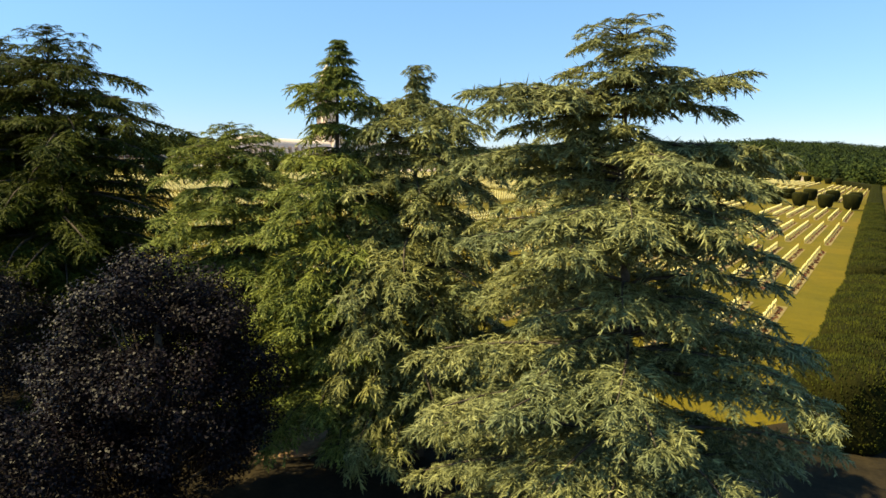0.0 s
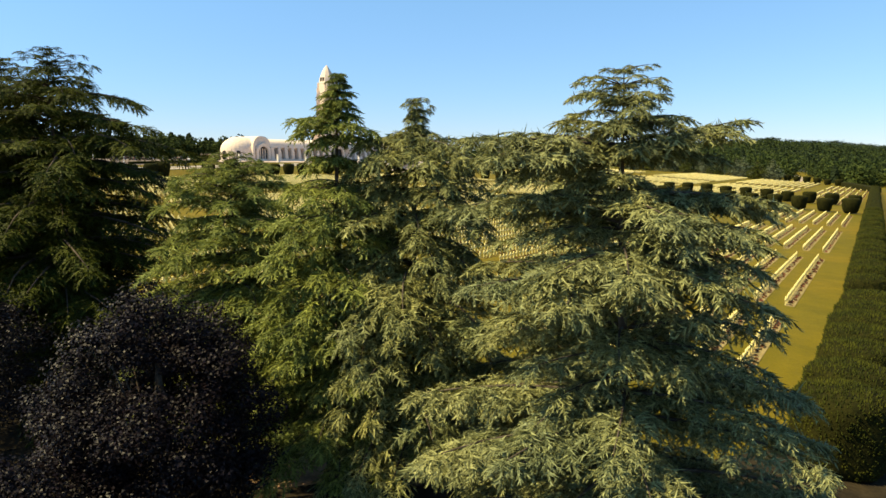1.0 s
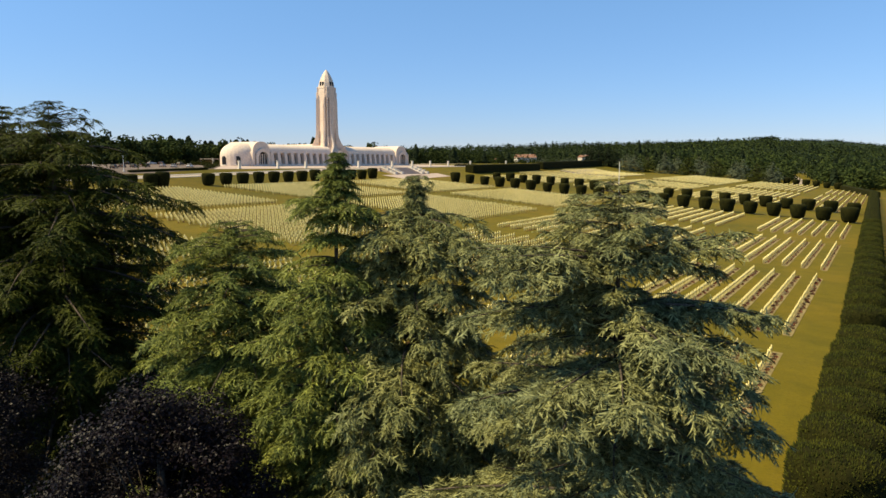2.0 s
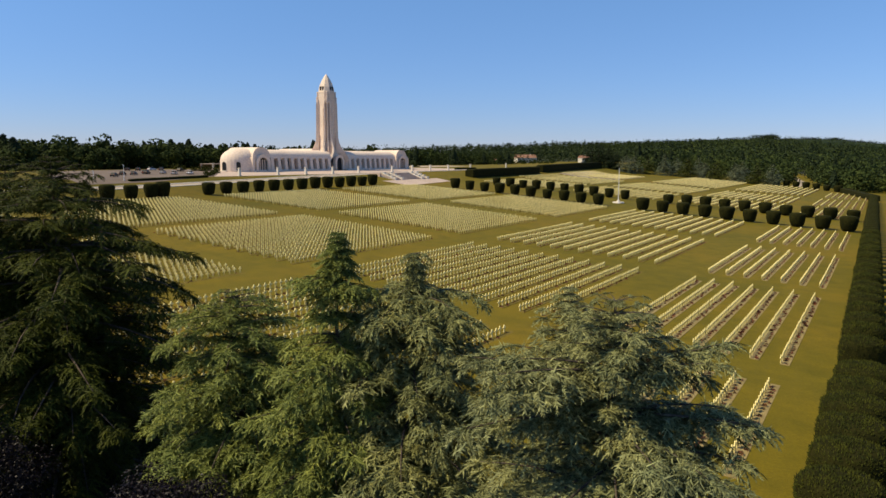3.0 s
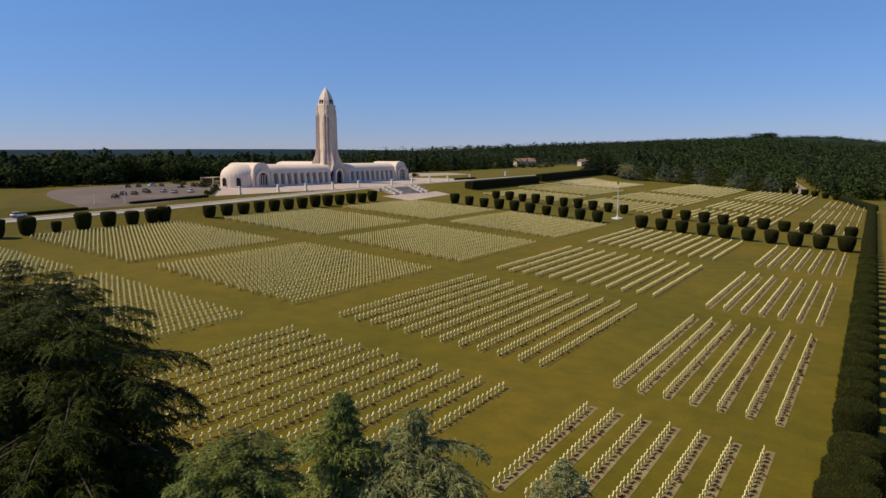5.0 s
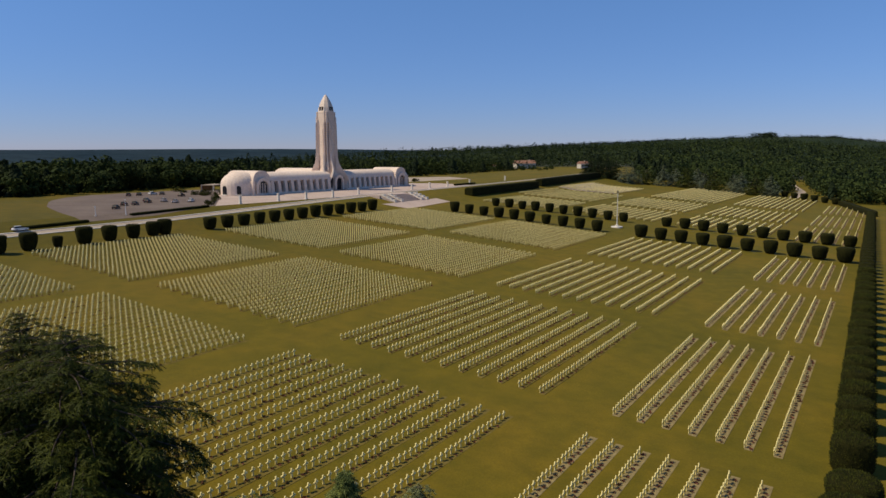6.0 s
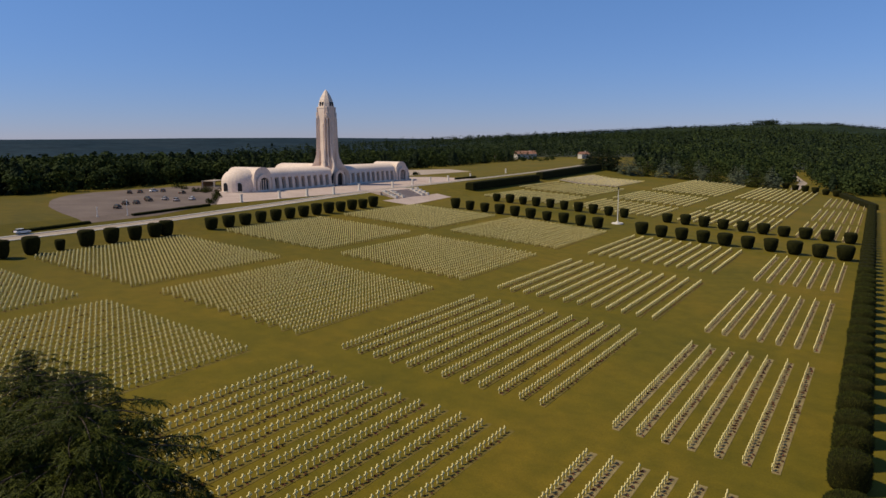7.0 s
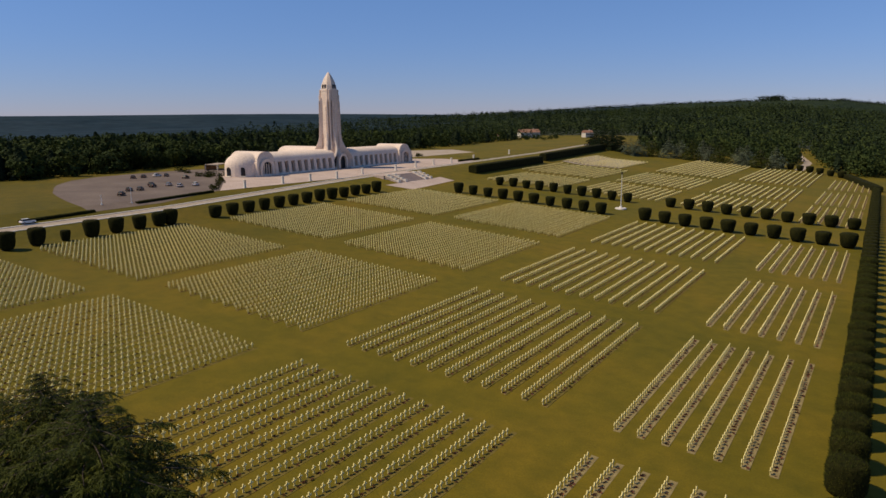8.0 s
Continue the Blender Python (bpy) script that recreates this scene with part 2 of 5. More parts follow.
# ---- the lie of the land ----
LAND_X = (-4400, -2400, -1200, -600, -330, -262, -205, -192, -178, -130, -85, -40, -11, 10, 60, 300, 900, 4400)
LAND_Z = (-10, -5, 5, 15, 18.5, 18.5, 17.2, 15.0, 12.7, 9.5, 6.0, 3.0, 1.5, 0.6, -1, -8, -14, -20)


def swell(x, y):
    """The wooded hills behind the cemetery and the ridge on the skyline."""
    x, y = np.asarray(x, float), np.asarray(y, float)
    rise = np.clip((y - 700) / 2500, 0, 1)
    hill = 85 * rise ** 1.15 * np.exp(-(((x + 700) / np.where(x > -700, 1150, 1320)) ** 2))
    far = np.clip((np.hypot(x, y) - 2000) / 2000, 0, 1)
    ridge = 62 * far * far * (3 - 2 * far) * np.clip((-x - 1300) / 1200, 0, 1)
    woods_top = 12 * np.clip((np.hypot(x, y) - 1050) / 150, 0, 1)
    wave = 5 * np.sin(x * 0.0031 + 1) * np.sin(x * 0.0011 + y * 0.0007) * np.clip((np.hypot(x, y) - 1500) / 1500, 0, 1)
    return np.maximum(hill, ridge) + woods_top + wave


def land(x, y):
    return np.interp(x, LAND_X, LAND_Z) + swell(x, y)


def gz(x, y):
    return float(land(x, y))


def skew(x, y):
    """The rows run a little off the square."""
    return x - 0.021 * (y - 85), y


# ---- the ground, roads and paving ----
def ground_sheet():
    xs = sorted(set(LAND_X) | set(np.linspace(-2200, 900, 80).round().tolist()) | set(np.linspace(-4400, 4400, 45).round().tolist()))
    ys = sorted(set(np.linspace(-600, 3400, 101).round().tolist()) | set(np.linspace(-2500, 4600, 40).round().tolist()) | {640.0, 660.0, 680.0, 700.0})
    nx, ny = len(xs), len(ys)
    gx, gy = np.meshgrid(xs, ys)
    h = land(gx, gy)
    verts = np.stack([gx, gy, h], -1).reshape(-1, 3)
    faces, kinds = [], []
    for j in range(ny - 1):
        for i in range(nx - 1):
            a = j * nx + i
            faces.append((a, a + 1, a + nx + 1, a + nx))
            cx, cy = (xs[i] + xs[i + 1]) / 2, (ys[j] + ys[j + 1]) / 2
            far = math.hypot(cx, cy)
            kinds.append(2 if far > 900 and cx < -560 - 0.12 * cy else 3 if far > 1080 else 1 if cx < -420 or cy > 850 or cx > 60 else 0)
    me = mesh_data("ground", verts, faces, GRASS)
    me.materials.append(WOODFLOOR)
    me.materials.append(HAZE_RIDGE)
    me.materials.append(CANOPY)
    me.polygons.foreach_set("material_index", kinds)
    return tagged(new("ground", me), "mown olive-brown lawn sloping gently up to the memorial", "ground", kind="structure")


ground_sheet()


def laid_strip(name, line, width, mat, label, category, lift=0.06):
    """A road or path along a line of points, draped over the land with a small kerb height."""
    pts = []
    for (x0, y0), (x1, y1) in zip(line, line[1:]):
        n = max(2, int(math.hypot(x1 - x0, y1 - y0) / 6))
        pts += [(x0 + (x1 - x0) * k / n, y0 + (y1 - y0) * k / n) for k in range(n)]
    pts.append(line[-1])
    rings = []
    for i, (x, y) in enumerate(pts):
        a, b = pts[max(0, i - 1)], pts[min(len(pts) - 1, i + 1)]
        d = Vector((b[0] - a[0], b[1] - a[1], 0)).normalized()
        side = Vector((d.y, -d.x, 0)) * width / 2
        ring = []
        cross = [-1, -0.5, 0, 0.5, 1]
        for k in cross:
            p = Vector((x, y, 0)) + side * k
            ring.append((p.x, p.y, gz(p.x, p.y) + lift))
        for k in reversed(cross):
            p = Vector((x, y, 0)) + side * k
            ring.append((p.x, p.y, gz(p.x, p.y) - 0.4))
        rings.append(ring)
    v, f = loft(rings)
    return tagged(new(name, mesh_data(name, v, f, mat)), label, category, kind="structure")


def laid_area(name, outline, mat, label, category, lift=0.05, step=6.0):
    """A paved area: a grid of the land clipped to an outline, lifted a little."""
    bm = bmesh.new()
    vs = [bm.verts.new((x, y, 0)) for x, y in outline]
    bm.faces.new(vs)
    xs, ys = [p[0] for p in outline], [p[1] for p in outline]
    for cut in [x for x in LAND_X if min(xs) < x < max(xs)]:
        bmesh.ops.bisect_plane(bm, geom=bm.verts[:] + bm.edges[:] + bm.faces[:], plane_co=(cut, 0, 0), plane_no=(1, 0, 0))
    y = min(ys) + step
    while y < max(ys):
        bmesh.ops.bisect_plane(bm, geom=bm.verts[:] + bm.edges[:] + bm.faces[:], plane_co=(0, y, 0), plane_no=(0, 1, 0))
        y += step
    for v in bm.verts:
        v.co.z = gz(v.co.x, v.co.y) + lift
    bmesh.ops.recalc_face_normals(bm, faces=bm.faces[:])
    made = bmesh.ops.extrude_face_region(bm, geom=bm.faces[:])
    for v in made["geom"]:
        if isinstance(v, bmesh.types.BMVert):
            v.co.z -= 0.5
    bmesh.ops.recalc_face_normals(bm, faces=bm.faces[:])
    me = bpy.data.meshes.new(name)
    bm.to_mesh(me)
    bm.free()
    me.materials.append(mat)
    return tagged(new(name, me), label, category, kind="structure")


laid_strip("road", [(-187, -60), (-190, 60), (-193, 137), (-202, 226), (-211, 329), (-225, 463), (-250, 623), (-290, 800)], 2.6, ROAD,
           "pale road running past the memorial terrace", "road")
for edge in (-1.8, 1.8):
    laid_strip("kerb", [(x + edge, y) for x, y in ((-187, -60), (-190, 60), (-193, 137), (-202, 226), (-211, 329), (-225, 463), (-250, 623))], 0.35, STONE_TRIM,
               "pale stone kerb along the road", "kerb", 0.16)
laid_strip("road_side", [(-66, 560), (-70, 650), (-92, 760)], 6.0, ROAD, "pale lane leading into the woods", "road")
laid_area("pavement_terrace", [(-206, 169), (-236, 196), (-247, 204), (-262, 215), (-262, 345), (-240, 366), (-217, 366), (-209, 285), (-205, 230)], PAVING,
          "pinkish gravel terrace before the memorial", "terrace", 0.08)
laid_area("pavement_car_park", [(-198, 116), (-206, 117), (-220, 120.8), (-234, 125.5), (-243, 129), (-249, 132.5), (-258, 137.5), (-266, 143), (-274, 150), (-281, 157),
                                (-289, 171.8), (-292, 190), (-292, 214), (-288, 234), (-266, 232), (-262, 216), (-247.5, 205), (-237, 197.5), (-207, 171), (-199, 140)], ASPHALT, "worn grey asphalt car park", "car park", 0.05)
laid_area("pavement_apron", [(-176.7, 246.5), (-187.7, 241.7), (-189, 286), (-181, 286)], PAVING, "pale stone landing at the foot of the stairs", "landing", 0.1)
laid_area("field_path", [(-262, 352), (-300, 360), (-318, 440), (-300, 470), (-262, 440)], ROAD, "gravel yard behind the terrace", "yard", 0.05)


# ---- the graves ----
def cross_arrays():
    """A stone cross: flared foot, upright, arms; arms along y."""
    outline = [(-0.13, 0), (0.13, 0), (0.09, 0.14), (0.08, 0.57), (0.31, 0.57), (0.31, 0.74), (0.08, 0.74), (0.075, 1.0),
               (-0.075, 1.0), (-0.08, 0.74), (-0.31, 0.74), (-0.31, 0.57), (-0.08, 0.57), (-0.09, 0.14)]
    n = len(outline)
    v = np.array([(sx * 0.055, y, z) for sx in (-1, 1) for y, z in outline])
    tris = []
    for i in range(n):
        j = (i + 1) % n
        tris += [(i, j, n + j), (i, n + j, n + i)]
    quads = [(0, 1, 2, 13), (13, 2, 3, 12), (3, 6, 9, 12), (12, 9, 10, 11), (3, 4, 5, 6), (6, 7, 8, 9)]
    for a, b, c, d in quads:
        tris += [(n + a, n + b, n + c), (n + a, n + c, n + d), (c, b, a), (d, c, a)]
    return v, np.array(tris)


CROSS_V, CROSS_T = cross_arrays()
CROSS_ME = tri_mesh("grave_cross", CROSS_V, CROSS_T, CROSS)


def box_arrays(sx, sy, z0, z1):
    v = np.array([(a * sx, b * sy, z) for z in (z0, z1) for a, b in ((-1, -1), (1, -1), (1, 1), (-1, 1))])
    t = []
    for i in range(4):
        j = (i + 1) % 4
        t += [(i, j, j + 4), (i, j + 4, i + 4)]
    return v, np.array(t + [(4, 5, 6), (4, 6, 7), (0, 2, 1), (0, 3, 2)])


UPRIGHT, ARM = box_arrays(0.065, 0.085, 0, 1.0), box_arrays(0.058, 0.32, 0.56, 0.75)
FAR_CROSS = (np.concatenate([UPRIGHT[0], ARM[0]]), np.concatenate([UPRIGHT[1], ARM[1] + 8]))
SLIM_UPRIGHT, SLIM_ARM = box_arrays(0.048, 0.06, 0, 0.95), box_arrays(0.042, 0.26, 0.58, 0.70)
SLIM_CROSS = (np.concatenate([SLIM_UPRIGHT[0], SLIM_ARM[0]]), np.concatenate([SLIM_UPRIGHT[1], SLIM_ARM[1] + 8]))


def bush_arrays(rng, n, squash=0.8):
    """A small rose bush: leaf blades round a core."""
    d = rng.normal(size=(n, 3))
    d /= np.linalg.norm(d, axis=1)[:, None]
    d[:, 2] = np.abs(d[:, 2])
    c = d * rng.uniform(0.4, 1.0, (n, 1)) * (1, 1, squash)
    a, b = rng.normal(size=(n, 3)) * 0.42, rng.normal(size=(n, 3)) * 0.42
    v = np.stack([c + a, c + b, c - (a + b) * 0.6], 1).reshape(-1, 3)
    v[:, 2] = np.maximum(v[:, 2], 0.0)
    return v, np.arange(3 * n).reshape(-1, 3)


def join_copies(v, t, places, scales=None, turns=None):
    places = np.asarray(places, float)
    k = len(places)
    pts = np.repeat(v[None], k, 0)
    if turns is not None:
        c, s = np.cos(turns)[:, None], np.sin(turns)[:, None]
        pts = np.stack([pts[..., 0] * c - pts[..., 1] * s, pts[..., 0] * s + pts[..., 1] * c, pts[..., 2]], -1)
    if scales is not None:
        pts = pts * np.asarray(scales).reshape(k, 1, -1)
    pts = pts + places[:, None, :]
    tris = t[None] + (np.arange(k) * len(v))[:, None, None]
    return pts.reshape(-1, 3), tris.reshape(-1, 3)


RNG = np.random.default_rng(7)
BANDS = {"a": np.linspace(-169.6, -132.4, 12), "b": np.linspace(-123.0, -86.7, 12), "c": np.linspace(-75.7, -40.2, 12), "d": np.linspace(-29.6, -10.9, 7)}
STRETCHES = [("a", 40, 75.5), ("b", 34, 76.5), ("c", 34, 77), ("d", 54, 77.4),
             ("a", 86.5, 129.5), ("b", 87.4, 131), ("c", 87.2, 131.2), ("d", 86.2, 130),
             ("a", 144, 188), ("b", 143, 187), ("c", 142, 187), ("d", 140.4, 184.5),
             ("a", 199, 246.5), ("b", 199.5, 247), ("c", 200, 245.5), ("d", 199, 244),
             ("b", 306, 352), ("c", 306, 351), ("d", 298, 352), ("b", 362, 420), ("c", 362, 418), ("d", 364, 420),
             ("b", 436, 556), ("c", 440, 545), ("d", 440, 500)]
EXTRA = [(np.linspace(-170, -134, 12), 306, 352), (np.linspace(-178, -136, 12), 362, 420), (np.linspace(-182, -146, 14), 434, 497)]
PITCH = 1.03
near_crosses = []
laid_area("gravel_plot", [(-190, 431), (-153, 434), (-156, 499), (-193, 497)], PALE_GRAVEL, "pale gravel plot under close rows of crosses", "gravel", 0.05)


def grave_bed(x, y0, y1):
    wide = x > -35
    cx, cy = skew(x + 0.9, (y0 + y1) / 2)
    length = y1 - y0 + 1.0
    bm = box_bm((0.95 if wide else 0.75, length, 0.30), (0, 0, -0.115), 0.03)
    for v in bm.verts:
        v.co.z += v.co.x * (gz(cx + 0.5, cy) - gz(cx - 0.5, cy))
        v.co.x -= 0.021 * v.co.y
    me = bpy.data.meshes.new("grave_bed")
    bm.to_mesh(me)
    bm.free()
    me.materials.append(EARTH if wide else BED_TURF)
    ob = new("grave_bed", me)
    ob.location = (cx, cy, gz(cx, cy))
    tagged(ob, "long narrow tan earth bed along a row of crosses", "grave bed", "grave beds")


def block(xs, y0, y1):
    """Rows of crosses with their beds and rose bushes."""
    spots, roses = [], []
    for x in xs:
        grave_bed(x, y0, y1)
        for y in np.arange(y0, y1 + 0.01, PITCH):
            gx, gy = skew(x + 0.42 + RNG.normal(0, 0.02), y + RNG.normal(0, 0.02))
            spots.append((gx, gy, gz(gx, gy) - 0.03))
            if x < -85 and y0 < 240 and y > y0 + 0.9:
                # the older plots stand back to back in double rows
                gx, gy = skew(x - 1.15 + RNG.normal(0, 0.02), y + RNG.normal(0, 0.02))
                spots.append((gx, gy, gz(gx, gy) - 0.03))
            if RNG.random() < (0.9 if x > -35 else 0.7 if x > -80 else 0.75):
                bx, by = skew(x + (RNG.uniform(0.7, 1.15) if x > -85 else RNG.choice((0.75, -0.8)) + RNG.normal(0, 0.1)), y + RNG.normal(0, 0.12))
                roses.append((bx, by, gz(bx, by) + 0.05))
    return spots, roses


ROSE_NEAR = bush_arrays(np.random.default_rng(3), 14)
ROSE_FAR = bush_arrays(np.random.default_rng(4), 6)
for xs, y0, y1 in [(BANDS[k], a, b) for k, a, b in STRETCHES] + EXTRA:
    spots, roses = block(xs, y0, y1)
    single = [p for p in spots if p[0] > -31.5 and 84 < p[1] < 132 or -42 < p[0] < -38.5 and 84 < p[1] < 132]
    rest = [p for p in spots if p not in set(single)]
    near_crosses += single
    if rest:
        v, t = join_copies(*((CROSS_V, CROSS_T) if y1 < 140 and xs[0] > -80 else SLIM_CROSS if xs[0] < -85 and y1 < 250 else FAR_CROSS), rest, RNG.uniform(0.95, 1.06, (len(rest), 1)), RNG.normal(0, 0.05, len(rest)))
        tagged(new("grave_crosses", tri_mesh("grave_crosses", v, t, CROSS)), "rows of white stone crosses standing on the lawn", "crosses", "cross rows", "stuff")
    rv, rt = ROSE_NEAR if y1 < 140 else ROSE_FAR
    v, t = join_copies(rv, rt, roses, RNG.uniform(0.13, 0.27 if xs[0] > -80 else 0.22, (len(roses), 1)), RNG.uniform(0, 6.28, len(roses)))
    tagged(new("rose_bushes", tri_mesh("rose_bushes", v, t, ROSE)), "small dark rose bushes in the grave beds", "rose bushes", "rose beds", "stuff")

for px, py, pz in near_crosses:
    ob = new("grave_cross", CROSS_ME)
    ob.matrix_basis = pose(px, py, pz, RNG.normal(0, 0.5), RNG.normal(0, 0.7), RNG.normal(0, 2))
    tagged(ob, "white stone grave cross standing at its grave bed", "cross", "grave crosses")


# ---- foliage ----
def spikes(base, way, length, width, rng):
    """Three-sided tapering sprigs, one for each row."""
    n = len(base)
    way = way / (np.linalg.norm(way, axis=1)[:, None] + 1e-9)
    ref = np.where(np.abs(way[:, 2:3]) < 0.9, np.array([[0, 0, 1.0]]), np.array([[1.0, 0, 0]]))
    s1 = np.cross(way, ref)
    s1 /= np.linalg.norm(s1, axis=1)[:, None]
    s2 = np.cross(way, s1)
    spin = rng.uniform(0, 6.28, n)
    corners = []
    for k in range(3):
        a = spin + k * 2.094
        corners.append(base + way * (length * 0.22)[:, None] + (s1 * np.cos(a)[:, None] + s2 * np.sin(a)[:, None]) * width[:, None])
    tip = base + way * length[:, None]
    v = np.stack([base, *corners, tip], 1).reshape(-1, 3)
    o = np.arange(n)[:, None, None] * 5
    t = np.array([[1, 2, 4], [2, 3, 4], [3, 1, 4]])[None] + o
    return v, t.reshape(-1, 3)


def tube(points, radii, seg=7):
    rings = []
    for i, p in enumerate(points):
        a, b = points[max(0, i - 1)], points[min(len(points) - 1, i + 1)]
        d = Vector(b) - Vector(a)
        q = d.to_track_quat("Z", "Y")
        rings.append([tuple(Vector(p) + q @ Vector((math.cos(6.2832 * k / seg) * radii[i], math.sin(6.2832 * k / seg) * radii[i], 0))) for k in range(seg)])
    return loft(rings)


def frond_kit(rng, pairs, wide):
    """A few flat sprays of unit length: pairs of tapering twigs along a drooping leader, one triangle a twig."""
    kit = []
    for _ in range(7):
        s = np.concatenate([np.linspace(0.06, 0.97, pairs)] * 2) + rng.normal(0, 0.035, 2 * pairs)
        sgn = np.repeat([1.0, -1.0], pairs)
        ang = np.radians(56 - 24 * s + rng.normal(0, 17, 2 * pairs))
        size = (0.40 * np.clip(1 - s, 0, 1) ** 0.75 + 0.13) * rng.uniform(0.45, 1.3, 2 * pairs)
        base = np.stack([s, 0 * s, 0.07 * s - 0.26 * s * s], 1)
        way = np.stack([np.cos(ang), sgn * np.sin(ang), rng.normal(0.02, 0.2, 2 * pairs) - 0.26 * s], 1)
        lead = np.array([[0.0, 0, 0], [0.34, 0, 0.01], [0.62, 0, -0.05], [0.86, 0, -0.13]])
        base, way = np.concatenate([base, lead]), np.concatenate([way, np.array([[1, 0, 0.0], [1, 0, -0.1], [1, 0, -0.3], [1, 0, -0.45]])])
        size = np.concatenate([size, [0.5, 0.45, 0.4, 0.28]])
        across = np.cross(way, np.array([[0, 0, 1.0]]) + rng.normal(0, 0.5, way.shape))
        across *= (wide * rng.uniform(0.8, 1.25, len(way)) / np.linalg.norm(across, axis=1))[:, None]
        tip = base + way * size[:, None] - np.array([[0, 0, 0.14]]) * (size * size)[:, None]
        kit.append(np.stack([base + across, base - across, tip], 1).reshape(-1, 3))
    return kit


def lay_fronds(kit, at, way, size, roll, rng):
    """Sets fronds at points, each along its own way, its flat side up but for a roll."""
    way = way / (np.linalg.norm(way, axis=1)[:, None] + 1e-9)
    side = np.cross(np.array([[0, 0, 1.0]]), way)
    side /= np.linalg.norm(side, axis=1)[:, None] + 1e-9
    up = np.cross(way, side)
    c, s = np.cos(roll)[:, None], np.sin(roll)[:, None]
    side, up = side * c + up * s, up * c - side * s
    pick = rng.integers(0, len(kit), len(at))
    out = []
    for k, shape in enumerate(kit):
        m = pick == k
        axes = np.stack([way[m], side[m], up[m]], 1) * size[m][:, None, None]
        out.append((at[m][:, None, :] + np.einsum("vi,nij->nvj", shape, axes)).reshape(-1, 3))
    v = np.concatenate(out)
    return v, np.arange(len(v)).reshape(-1, 3)


